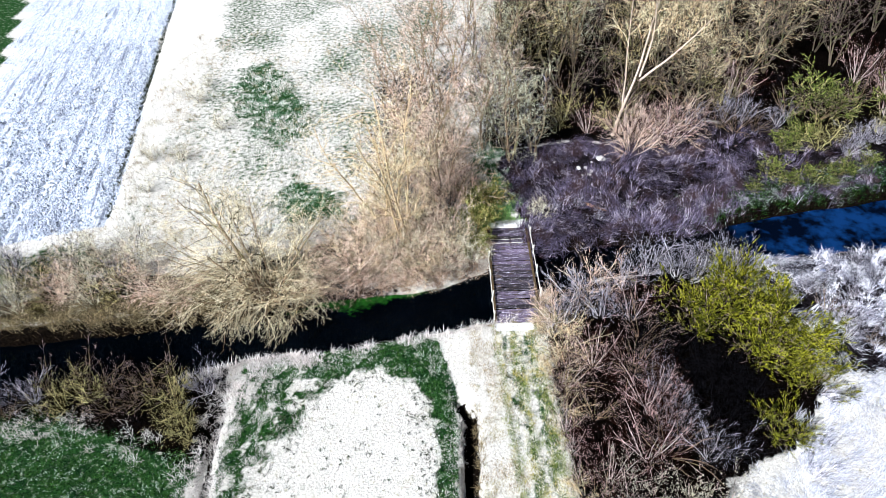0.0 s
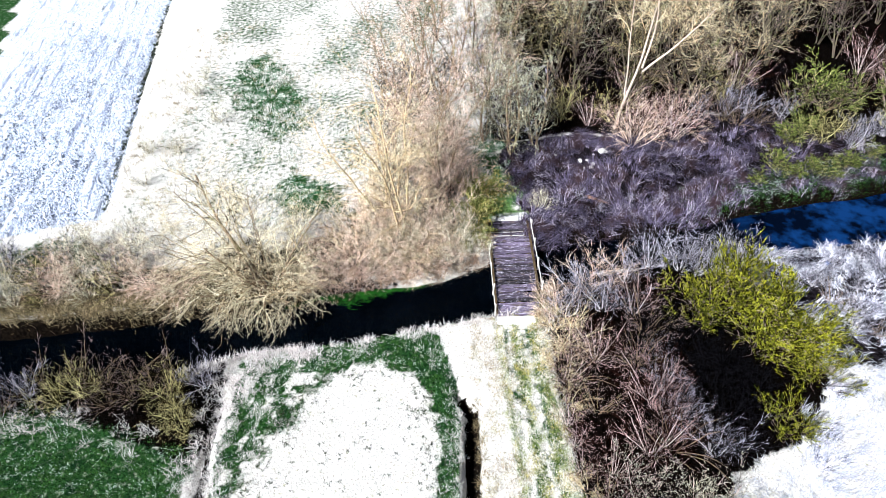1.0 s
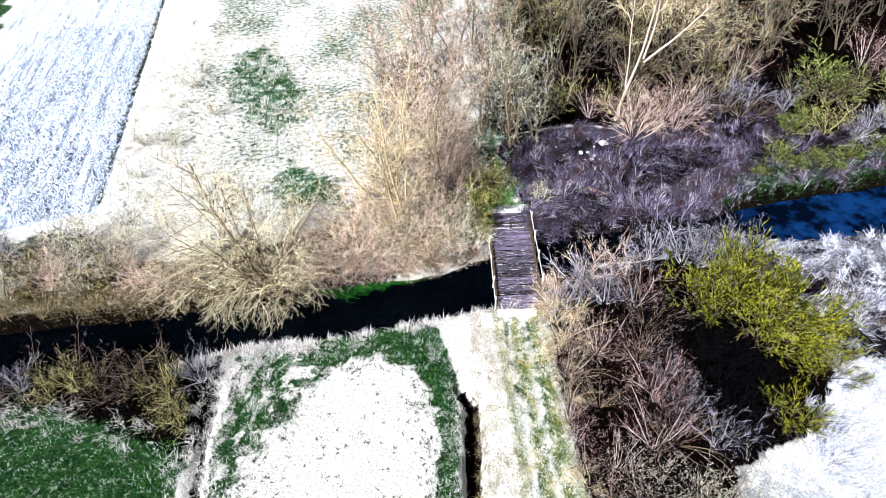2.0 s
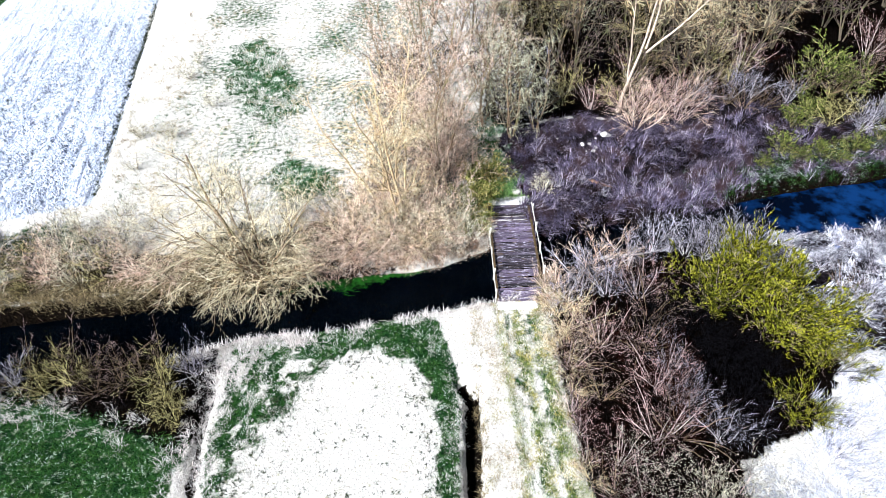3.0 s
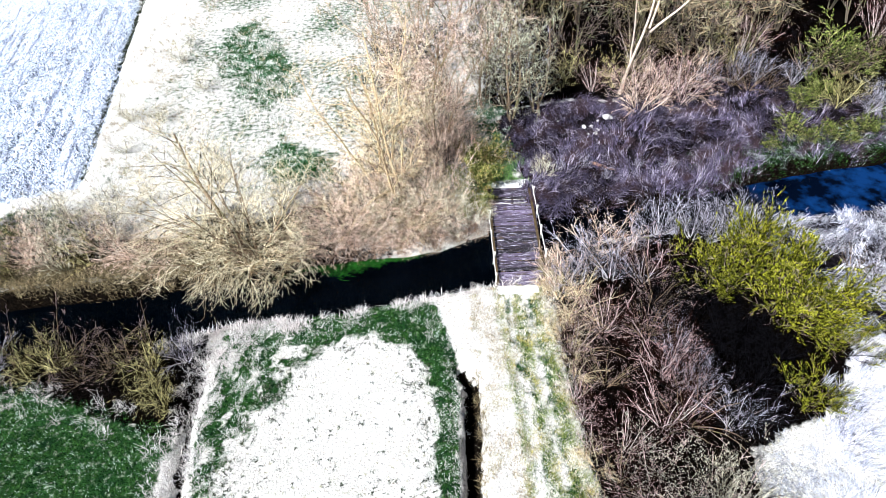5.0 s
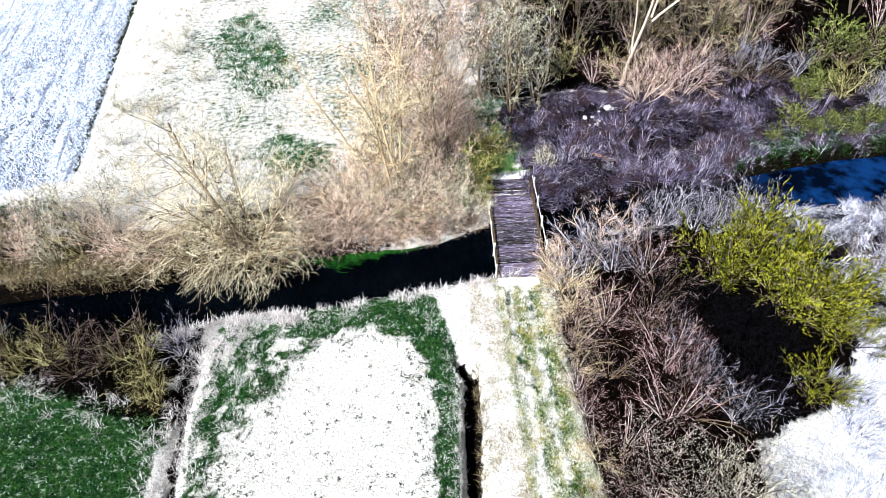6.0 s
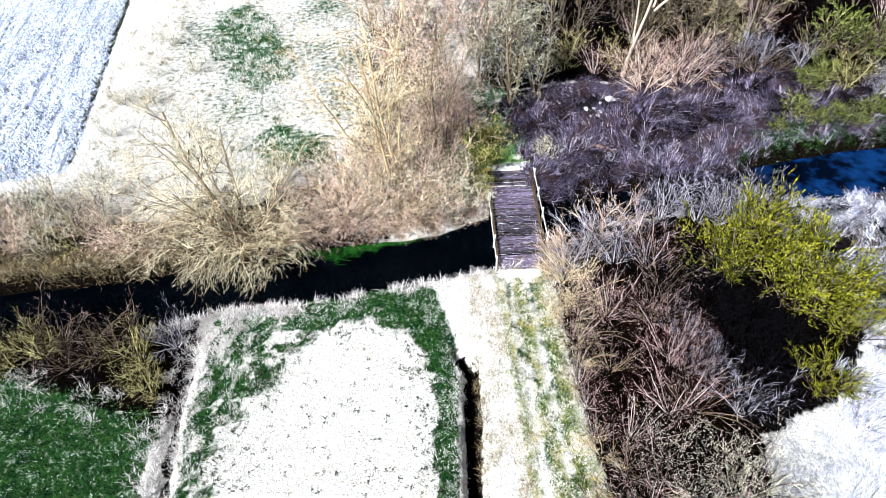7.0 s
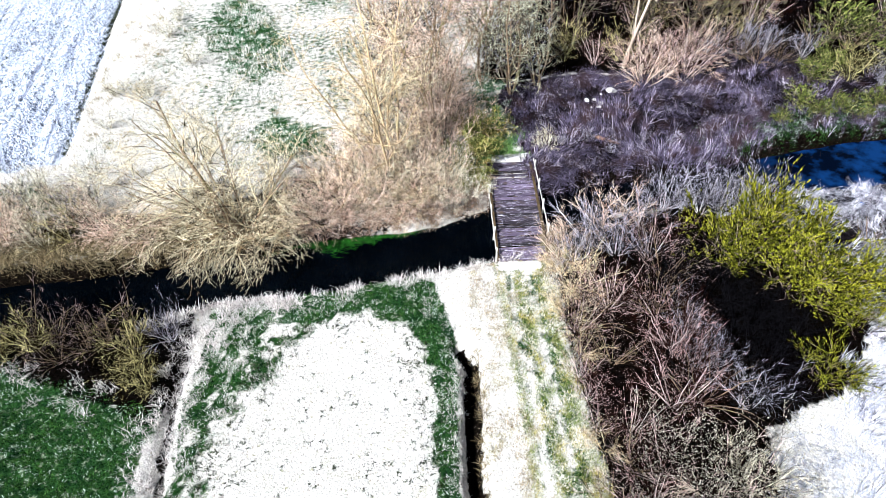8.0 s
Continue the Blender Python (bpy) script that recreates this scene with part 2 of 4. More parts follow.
def value_noise(x, y, seed=0):
    i, j = np.floor(x), np.floor(y)
    u, v = x - i, y - j
    u, v = u * u * (3 - 2 * u), v * v * (3 - 2 * v)
    a, b = hash2(i, j, seed), hash2(i + 1, j, seed)
    c, d = hash2(i, j + 1, seed), hash2(i + 1, j + 1, seed)
    return (a * (1 - u) + b * u) * (1 - v) + (c * (1 - u) + d * u) * v


def fbm(x, y, seed=0, octaves=4):
    total, k = 0.0, 0.5
    for o in range(octaves):
        total = total + k * value_noise(x * 2 ** o, y * 2 ** o, seed + o)
        k *= 0.5
    return total


def step(a, b, v):
    t = np.clip((v - a) / (b - a), 0, 1)
    return t * t * (3 - 2 * t)


def inside(poly, x, y):
    """Distance into a polygon of the plan, in metres; negative outside."""
    x, y = np.asarray(x, float), np.asarray(y, float)
    odd, near = np.zeros(x.shape, bool), np.full(x.shape, 1e9)
    for (ax, ay), (bx, by) in zip(poly, poly[1:] + poly[:1]):
        if ay != by:
            odd ^= ((ay > y) != (by > y)) & (x < (bx - ax) * (y - ay) / (by - ay) + ax)
        t = np.clip(((x - ax) * (bx - ax) + (y - ay) * (by - ay)) / ((bx - ax) ** 2 + (by - ay) ** 2), 0, 1)
        near = np.minimum(near, np.hypot(x - ax - t * (bx - ax), y - ay - t * (by - ay)))
    return np.where(odd, near, -near)


# ---- plan of the land: the stream, ditches and kinds of cover ----
WATER_Z = -1.0
SOUTH = [(-400, -30), (-60, -5), (-29, -3.4), (-25, -2.7), (-21, -2.1), (-18, -1.9), (-15, -1.2), (-12.5, -1.0), (-10, -0.8), (-7.6, -0.4),
         (-5, 0.2), (-2.8, 0.6), (0, 0.9), (2.4, 2.0), (4, 3.3), (7, 4.4), (12, 4.7), (18, 5.2), (24, 5.7), (60, 9), (400, 60)]
NORTH = [(-400, -24), (-60, 1), (-29, 1.6), (-22, 2.2), (-19, 2.6), (-15.7, 2.9), (-13, 3.3), (-10.6, 4.1), (-7.6, 4.4), (-5, 4.5),
         (-2.8, 4.9), (-1, 5.8), (1, 6.8), (3.4, 7.4), (7, 8.0), (12.2, 8.3), (15.7, 9.1), (17.5, 9.7), (21, 10.4), (27, 11.2), (60, 16), (400, 80)]
FIELD = [(-13.9, -40), (-14.2, -8.6), (-13.3, -7.0), (-12.2, -5.0), (-11.3, -3.2), (-9.0, -2.0), (-6.3, -1.9), (-4.5, -2.6), (-3.7, -4.5), (-3.3, -7.6), (-3.2, -40)]
FIELD_RIM = [(-14.6, -40), (-14.9, -8.1), (-14.9, -5.0), (-15.2, -1.2), (-12.6, -0.4), (-10.8, -0.2), (-8.8, 0.1), (-5.5, 0.3), (-3.4, -0.3), (-2.7, -3.6), (-2.3, -40)]
LEFT_GREEN = [(-90, -60), (-90, -5.4), (-25.9, -3.9), (-23.9, -4.4), (-20, -5.7), (-17.6, -6.6), (-15.8, -7.2), (-15.4, -60)]
PLOUGH = [(-46, 130), (-35.0, 46), (-33.0, 37.5), (-30.1, 23.3), (-28.4, 15.2), (-28.3, 12.0), (-33.2, 10.6), (-43, 8), (-48.5, 35.8), (-57, 61), (-78, 130)]
FAR_GREEN = [(-79, 130), (-58, 61), (-49.4, 35.8), (-44, 8), (-160, 8), (-160, 130)]
PATCHES = [[(-23.6, 36.3), (-20.1, 38.5), (-15.7, 28.5), (-14.4, 22.6), (-17.4, 21.2), (-21.8, 26.2)],
           [(-16, 13.6), (-14.8, 16.7), (-10.2, 14.0), (-9.8, 11.1), (-14.3, 11.2)],
           [(-31, 60), (-24, 60), (-22, 42), (-27, 40)],
           [(-40, 8), (-29, 9.5), (-26, 8.0), (-27, 5.6), (-40, 5.6)],
           [(-0.6, 9.9), (-0.5, 14), (-0.4, 22), (2.2, 19), (2.6, 11)]]
TREE_FLOOR = [(-8.4, 8.5), (-9.0, 14), (-9.5, 24), (-9.5, 36), (-1, 36), (-1.2, 22), (-1.4, 9)]
WOOD_FLOOR = [(1.5, 18.5), (7, 20), (13, 19), (20, 22.5), (26, 18), (27, 14), (40, 14), (160, 30), (160, 140), (5, 140), (4.5, 60), (3.5, 34), (0.5, 22)]
GREY_BANK = [(2.6, 8.6), (2.0, 14), (1.5, 19), (8, 20), (13, 19), (19, 22), (25, 21), (28, 17.5), (60, 18), (60, 15.5), (27, 10.5), (17, 8.6), (4.0, 6.6)]
THICKET = [(2.6, 2.4), (5, 4.0), (14, 4.6), (17.5, 2.0), (17.3, -4.5), (14.2, -8.0), (10.3, -9.4), (9.2, -13), (9.5, -40), (3.2, -40), (3.1, -11), (2.9, -5)]
TUSSOCKS = [(16.8, -3.5), (17.0, 5.2), (32, 6.8), (32, -2.5), (21, -4)]
LEFT_THICKET = [(-40, -4.8), (-40, -1.5), (-15.6, -1.0), (-15.0, -5.2), (-16.0, -8.0), (-19, -6.6), (-24, -4.6)]
NORTH_THICKET = [(-34, 2.4), (-28, 6.6), (-20, 6.4), (-15, 7.5), (-9, 9.5), (-3.0, 10), (-0.9, 8.0), (-0.9, 5.4), (-10, 3.6)]


def south(x):
    return np.interp(x, *zip(*SOUTH)) + 0.35 * (fbm(x * 0.9, x * 0 + 3.1, 5) - 0.47)


def north(x):
    return np.interp(x, *zip(*NORTH)) + 0.5 * (fbm(x * 0.8, x * 0 + 8.4, 6) - 0.47)


def ditch_east(x, y):
    """The narrow ditch beside the track: how deep in it a place lies, 0 to 1."""
    mid = -1.95 + 0.1 * np.sin(y * 0.7) + 0.5 * (fbm(y * 1.1, y * 0 + 2, 17) - 0.47) - 0.4 * step(-6, -3, y)
    return step(0.7, 0.1, np.abs(x - mid)) * step(-3.2, -5.2, y)


def ditch_west(x, y):
    mid = np.interp(y, (-12, -7.5, -5, -3), (-14.85, -15.35, -15.6, -15.3))
    return step(0.5, 0.12, np.abs(x - mid)) * step(-3.5, -6.0, y)


def furrow_coordinate(x, y):
    return (x + 28.4 + (y - 12) * 0.19) / 1.018


def land(x, y):
    """Height of the ground."""
    x, y = np.asarray(x, float), np.asarray(y, float)
    near = step(200, 60, np.hypot(x, y))
    z = 0.16 * (fbm(x * 0.22, y * 0.22, 1) - 0.47) + 0.10 * (fbm(x * 1.1, y * 1.1, 2) - 0.47)
    plough = step(0.0, 0.5, inside(PLOUGH, x, y))
    f = furrow_coordinate(x, y)
    z = z + plough * (0.06 * np.sin(f * 2 * math.pi / 1.3 + 2 * fbm(x * 0.2, y * 0.1, 8)) + 0.34 * (fbm(f * 1.7, y * 0.45, 7) - 0.47) - 0.05)
    z = z - 0.28 * np.exp(-((f - 0.1) / 0.35) ** 2) * step(11, 13, y)
    wood = step(-1, 1.5, inside(GREY_BANK, x, y))
    z = z + wood * 0.30 * (fbm(x * 0.8, y * 0.8, 9) - 0.45)
    z = z - 1.1 * ditch_east(x, y) - 0.5 * ditch_west(x, y)
    for rut in (0.55, 1.65):
        z = z - 0.06 * np.exp(-((x - rut) / 0.22) ** 2) * step(0.5, -1, y)
    s, n = south(x), north(x)
    drop = np.minimum(step(s - 0.15, s + 0.75, y), step(n + 0.6, n - 0.4, y))
    return z * near * (1 - drop) - 1.65 * drop


def covers(x, y):
    """How much of each kind of cover lies at a place."""
    jig = 0.9 * (fbm(x * 0.55, y * 0.55, 11) - 0.47) + 0.5 * (fbm(x * 2.1, y * 2.1, 12) - 0.47)
    soft = lambda poly, w: step(-w, w, inside(poly, x, y) + jig)
    green = np.maximum(soft(LEFT_GREEN, 0.5), soft(FAR_GREEN, 0.5))
    spread = 0.35 + 1.1 * step(-8.0, -11, x)
    rim = soft(FIELD_RIM, 0.3) * (1 - 0.92 * step(-spread, 2.2 * spread, inside(FIELD, x, y) + 1.6 * jig))
    rim = rim * (1 - 0.6 * step(-8.5, -11.0, x) * step(0.46, 0.56, fbm(x * 2.2, y * 2.2, 61)))
    green = np.maximum(green, rim)
    meadow = step(7, 11, y) * step(1, -1, x) * step(-29, -27, x)
    green = np.maximum(green, meadow * (0.24 + 0.40 * fbm(x * 0.22, y * 0.16, 21)))
    for p, k in zip(PATCHES, (0.74, 0.74, 0.5, 0.74, 0.7)):
        green = np.maximum(green, k * step(-3.0, 2.0, inside(p, x, y) + 3.6 * jig))
    track = np.exp(-((x - 1.2 + 0.05 * (y + 5)) / 1.05) ** 4) * step(0.6, -0.4, y) * step(-40, -38, y)
    drift = x + 0.035 * (y + 4)
    strips = 0.8 * np.exp(-((drift - 0.3) / 0.25) ** 2) + np.exp(-((drift - 1.15) / 0.3) ** 2) + 1.1 * np.exp(-((drift - 2.05) / 0.38) ** 2)
    green = np.maximum(green, np.maximum(track, step(3, 2.4, x) * step(1.2, 1.6, x) * step(0.6, -0.4, y)) * (0.30 + 0.34 * strips + 0.8 * (fbm(x * 2.6, y * 0.8, 15) - 0.46)))
    s, n = south(x), north(x)
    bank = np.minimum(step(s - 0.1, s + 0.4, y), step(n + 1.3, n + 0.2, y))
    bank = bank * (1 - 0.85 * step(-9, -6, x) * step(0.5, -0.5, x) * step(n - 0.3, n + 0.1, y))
    grey = np.maximum(soft(GREY_BANK, 0.8), 0.85 * soft(TUSSOCKS, 1.0))
    # the near-black litter lies under thickets and trees as their painted shade
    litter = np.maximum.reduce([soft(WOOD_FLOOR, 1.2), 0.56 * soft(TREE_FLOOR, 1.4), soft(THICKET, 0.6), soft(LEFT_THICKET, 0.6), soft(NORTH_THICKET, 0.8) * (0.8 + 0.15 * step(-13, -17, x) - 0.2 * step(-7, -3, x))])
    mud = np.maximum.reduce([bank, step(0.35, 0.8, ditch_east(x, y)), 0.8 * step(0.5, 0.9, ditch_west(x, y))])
    return {"green": green, "plough": soft(PLOUGH, 0.25), "grey": grey, "litter": litter * (1 - 0.6 * grey), "mud": mud}


def build_ground():
    def spaced(lo, hi, fine):
        inner = np.arange(lo, hi + 1e-6, fine)
        left, right, d = [], [], fine
        while not left or left[-1] > -4000:
            d *= 1.12
            left.append((left[-1] if left else lo) - d)
            right.append((right[-1] if right else hi) + d)
        return np.concatenate([left[::-1], inner, right])

    xs, ys = spaced(-40, 25, 0.28), spaced(-12.5, 44, 0.29)
    gx, gy = np.meshgrid(xs, ys)
    x, y = gx.ravel(), gy.ravel()
    z = land(x, y)
    w, h = len(xs), len(ys)
    i = (np.arange(h - 1)[:, None] * w + np.arange(w - 1)[None]).ravel()
    quads = np.stack([i, i + 1, i + 1 + w, i + w], 1)
    me = bpy.data.meshes.new("ground")
    me.vertices.add(len(x))
    me.vertices.foreach_set("co", np.stack([x, y, z], 1).astype(np.float32).ravel())
    me.loops.add(quads.size)
    me.loops.foreach_set("vertex_index", quads.ravel().astype(np.int32))
    me.polygons.add(len(quads))
    me.polygons.foreach_set("loop_start", np.arange(0, quads.size, 4, dtype=np.int32))
    me.update(calc_edges=True)
    me.materials.append(M["ground"])
    for name, v in covers(x, y).items():
        a = me.attributes.new(name, "FLOAT", "POINT")
        a.data.foreach_set("value", v.astype(np.float32))
    me.shade_smooth()
    tagged(new("ground", me), "bleached winter meadow with green grass, furrows, ditches and a stream bed", "ground", kind="structure")


build_ground()


def build_water():
    xs = np.concatenate([np.arange(-400, -60, 20), np.arange(-60, 60, 1.0), np.arange(60, 401, 20)])
    verts, faces = [], []
    for x in xs:
        for k in range(7):
            lo, hi = float(np.interp(x, *zip(*SOUTH))) + 0.1, float(np.interp(x, *zip(*NORTH))) + 0.9
            verts.append((x, lo + (hi - lo) * k / 6, WATER_Z))
    for i in range(len(xs) - 1):
        for k in range(6):
            a = i * 7 + k
            faces.append((a, a + 7, a + 8, a + 1))
    tagged(new("water", mesh("water", verts, faces, M["water"])), "dark still stream water, blue sky reflection painted into its eastern reach", "water", kind="structure")


build_water()


def height(x, y):
    return float(land(np.array([x]), np.array([y]))[0])


# ---- bare trees and shrubs ----
def tube(pts, radii, sides, verts, faces, pointed=False):
    """A tapered tube along pts; pointed: ending in a tip."""
    base = len(verts)
    n = len(pts)
    rings = n - 1 if pointed else n
    for i in range(rings):
        d = (pts[min(i + 1, n - 1)] - pts[max(i - 1, 0)])
        if d.length < 1e-6:
            d = Vector((0, 0, 1))
        d.normalize()
        a = d.orthogonal().normalized()
        b = d.cross(a)
        for k in range(sides):
            t = 2 * math.pi * k / sides
            verts.append(pts[i] + (a * math.cos(t) + b * math.sin(t)) * radii[i])
    for i in range(rings - 1):
        for k in range(sides):
            p, q = base + i * sides + k, base + i * sides + (k + 1) % sides
            faces.append((p, q, q + sides, p + sides))
    if pointed:
        verts.append(pts[-1])
        top, ring = len(verts) - 1, base + (rings - 1) * sides
        for k in range(sides):
            faces.append((ring + k, ring + (k + 1) % sides, top))


# thickest side branches, from limbs to the last twigs
CAP = (0.04, 0.014, 0.009)


def grow(rng, p, d, length, r, level, spec, out):
    """A branch from p along d, and its side branches; spec holds one row a level:
    side branches, their length ratio, angle, segments, crookedness, upward pull, bare share at the base."""
    kids, ratio, angle, segs, crook, up, bare = spec[level]
    pts, radii = [p.copy()], [r]
    d = d.normalized()
    for i in range(segs):
        wob = Vector((rng.gauss(0, 1), rng.gauss(0, 1), rng.gauss(0, 1))) * crook
        d = (d + wob + Vector((0, 0, up))).normalized()
        p = p + d * (length / segs)
        pts.append(p)
        radii.append(max(0.006, r * (1 - 0.66 * (i + 1) / segs)))
    out.append((level, pts, radii))
    if level + 1 < len(spec):
        for k in range(kids):
            f = bare + (1 - bare) * (k + rng.random()) / kids
            x = min(f * segs, segs - 1e-4)
            i = int(x)
            q = pts[i].lerp(pts[i + 1], x - i)
            along = (pts[i + 1] - pts[i]).normalized()
            side = along.orthogonal().normalized()
            side = Matrix.Rotation(rng.uniform(0, 2 * math.pi), 3, along) @ side
            a = radians(angle) * rng.uniform(0.7, 1.3)
            nd = along * math.cos(a) + side * math.sin(a)
            grow(rng, q, nd, length * ratio * (1.15 - 0.55 * f) * rng.uniform(0.75, 1.25), min(CAP[level + 4 - len(spec)], max(0.008, radii[i] * 0.6)), level + 1, spec, out)


def plant_mesh(name, kind, branches, wood, twig, wood_levels, label, category, leaf=None, leaf_args=()):
    """A thing of stem and twigs, and perhaps leaves or blossom, from grown branches."""
    root = new(name)
    wood_sets, v, f = [], [], []
    crown_v, crown_f = [], []
    for level, pts, radii in branches:
        if level < wood_levels:
            if not wood_sets or (level == 0 and kind == "tree"):
                wood_sets.append(([], []))
            tube(pts, radii, 6 if level == 0 and radii[0] > 0.05 else 4, *wood_sets[-1])
        else:
            tube(pts, radii, 3, crown_v, crown_f, True)
    trunk = None
    for v, f in wood_sets:
        ob = part(("limb" if trunk else "trunk") if kind == "tree" else "stem_clump", mesh("wood", v, f, wood, True), trunk or root)
        trunk = trunk or ob
    part("crown", mesh("twigs", crown_v, crown_f, twig), root)
    if leaf:
        leaves(branches, root, *leaf, *leaf_args)
    return tagged(root, label, category)


def leaves(branches, root, name, mat, count, length, width, upright, low=0.0, share=1.0, seed=3):
    """Small folded leaves, catkins or petals on a share of the outer twigs, from a height upwards."""
    rng = random.Random(seed)
    tips = [b for b in branches if b[0] >= max(x[0] for x in branches) - 1 and b[1][0].z > low and rng.random() < share]
    verts, faces = [], []
    for _ in range(count):
        _, pts, _ = rng.choice(tips)
        i = rng.randrange(len(pts) - 1)
        q = pts[i].lerp(pts[i + 1], rng.random())
        d = (pts[i + 1] - pts[i]).normalized() + Vector((rng.gauss(0, 0.35), rng.gauss(0, 0.35), rng.gauss(upright, 0.35)))
        d.normalize()
        a = d.orthogonal().normalized()
        a = Matrix.Rotation(rng.uniform(0, 6.28), 3, d) @ a
        b = d.cross(a)
        k, L = rng.uniform(0.7, 1.3), length * rng.uniform(0.6, 1.4)
        n = len(verts)
        mid = q + d * L * 0.45
        verts += [q, mid + a * width * k + b * width * 0.4, mid - b * width * 0.3, mid - a * width * k + b * width * 0.4, q + d * L]
        faces += [(n, n + 2, n + 1), (n, n + 3, n + 2), (n + 4, n + 1, n + 2), (n + 4, n + 2, n + 3)]
    part(name, mesh(name, verts, faces, mat), root)


PROTO = {}


def shrub_branches(seed, tall, stems, spread, spec):
    rng = random.Random(seed)
    out = []
    for i in range(stems):
        t = rng.uniform(0, 2 * math.pi)
        lean = spread * math.sqrt(rng.random())
        d = Vector((math.cos(t) * lean, math.sin(t) * lean, 1))
        p = Vector((math.cos(t), math.sin(t), 0)) * 0.25 * rng.random() * tall / 3
        p.z = -0.1
        grow(rng, p, d, tall * rng.uniform(0.7, 1.1), 0.0065 * tall + 0.008, 0, spec, out)
    return out


#          kids ratio angle segs crook  up   bare
THICK = [(7, 0.56, 42, 5, 0.13, 0.02, 0.12), (8, 0.52, 36, 2, 0.2, 0.03, 0.06), (0, 0, 0, 1, 0.2, 0.03, 0)]
ARCH = [(8, 0.48, 34, 6, 0.09, -0.10, 0.2), (8, 0.5, 34, 2, 0.18, -0.02, 0.06), (0, 0, 0, 1, 0.25, 0.0, 0)]
BRUSH = [(7, 0.54, 34, 5, 0.1, 0.05, 0.18), (8, 0.52, 32, 2, 0.16, 0.06, 0.06), (0, 0, 0, 1, 0.2, 0.05, 0)]


def shrub(key, seed, tall, stems, spread, spec, wood, twig, label, name="shrub", leaf=None, leaf_args=()):
    PROTO[key] = lambda: plant_mesh(name, "shrub", shrub_branches(seed, tall, stems, spread, spec), M[wood], M[twig], 1, label, "shrub", leaf, leaf_args)


shrub("straw", 1, 3.0, 14, 0.9, THICK, "straw_twig", "straw_twig", "leafless shrub of pale straw-coloured twigs on the stream bank")
shrub("pink", 2, 3.0, 14, 0.9, THICK, "pink_twig", "pink_twig", "leafless shrub of pinkish brown twigs on the stream bank")
shrub("orange", 3, 3.0, 14, 0.9, ARCH, "orange_twig", "orange_twig", "leafless shrub of arching orange-brown twigs")
shrub("grey", 4, 3.0, 14, 0.95, BRUSH, "lilac_bark", "grey_twig", "leafless grey twiggy shrub in a thicket")
shrub("plum", 5, 3.0, 16, 1.0, BRUSH, "rose_bark", "plum_twig", "leafless shrub of purplish brown twigs in a thicket")
shrub("brown", 6, 3.0, 13, 1.0, THICK, "brown_bark", "brown_twig", "dark brown leafless shrub in a thicket")
shrub("black", 12, 2.6, 9, 1.0, THICK, "shade_black_twig", "shade_black_twig", "leafless shrub coloured almost black to give a thicket's shade")
shrub("straggle", 14, 2.4, 6, 1.2, ARCH, "brown_bark", "brown_twig", "straggly brown shrub leaning over the dark water")
shrub("white_branch", 13, 4.5, 3, 0.4, ARCH, "pale_bark", "pale_bark", "dead pale branching shrub standing over a thicket")
shrub("olive", 7, 3.0, 14, 0.9, THICK, "olive_twig", "olive_twig", "olive-brown leafless shrub with tangled twigs")
shrub("yellow", 8, 4.4, 22, 0.75, BRUSH, "brown_twig", "brown_twig", "tall willow bush covered in yellow-green catkins", "willow_bush",
      ("foliage", M["yellow_leaf"]), (7600, 0.19, 0.02, 1.4, 1.7, 0.5))
shrub("blossom", 9, 4.2, 16, 0.9, THICK, "brown_twig", "brown_twig", "dark blackthorn shrub dotted with white blossom", "flowering_shrub",
      ("blossom", M["blossom"]), (2200, 0.07, 0.026, 0.2, 1.2, 0.5))
shrub("evergreen", 10, 2.6, 9, 0.8, THICK, "dark_bark", "olive_twig", "dense dull green leafy shrub at the wood's edge", "evergreen_shrub",
      ("foliage", M["green_leaf"]), (2700, 0.13, 0.037, 0.4, 0.4, 0.6))
shrub("ivy", 11, 1.9, 14, 1.0, ARCH, "brown_twig", "olive_twig", "bright green and yellow trailing shrub by the bridge", "ivy_shrub",
      ("foliage", M["ivy_leaf"]), (2800, 0.11, 0.034, -0.2))


def tree_proto(key, seed, tall, r, stems, spread, spec, wood, twig, label, levels=2):
    def build():
        rng = random.Random(seed)
        out = []
        for i in range(stems):
            t = rng.uniform(0, 2 * math.pi) + i * 2.4
            d = Vector((math.cos(t) * spread, math.sin(t) * spread, 1))
            grow(rng, Vector((0.12 * math.cos(t), 0.12 * math.sin(t), -0.15)), d, tall * rng.uniform(0.8, 1.05), r * rng.uniform(0.8, 1.1), 0, spec, out)
        return plant_mesh("tree", "tree", out, M[wood], M[twig], levels, label, "tree")
    PROTO[key] = build


TALL = [(14, 0.32, 52, 9, 0.10, 0.05, 0.10), (8, 0.5, 46, 5, 0.22, 0.04, 0.12), (6, 0.5, 44, 3, 0.24, 0.03, 0.1), (0, 0, 0, 2, 0.2, 0.02, 0)]
WOOD = [(12, 0.34, 50, 8, 0.11, 0.04, 0.12), (7, 0.5, 46, 4, 0.22, 0.05, 0.12), (6, 0.52, 44, 2, 0.24, 0.03, 0.1), (0, 0, 0, 1, 0.2, 0.02, 0)]
tree_proto("tall", 21, 13.0, 0.10, 3, 0.2, TALL, "gold_bark", "orange_twig", "tall leafless tree with orange-brown sunlit twigs by the stream")
tree_proto("pale_tall", 22, 11.0, 0.085, 3, 0.2, WOOD, "brown_bark", "pink_twig", "leafless tree with a haze of pinkish pale twigs")
tree_proto("olive_tree", 23, 9.0, 0.08, 4, 0.28, WOOD, "dark_bark", "wood_olive_twig", "leafless olive-grey tree at the wood's edge")
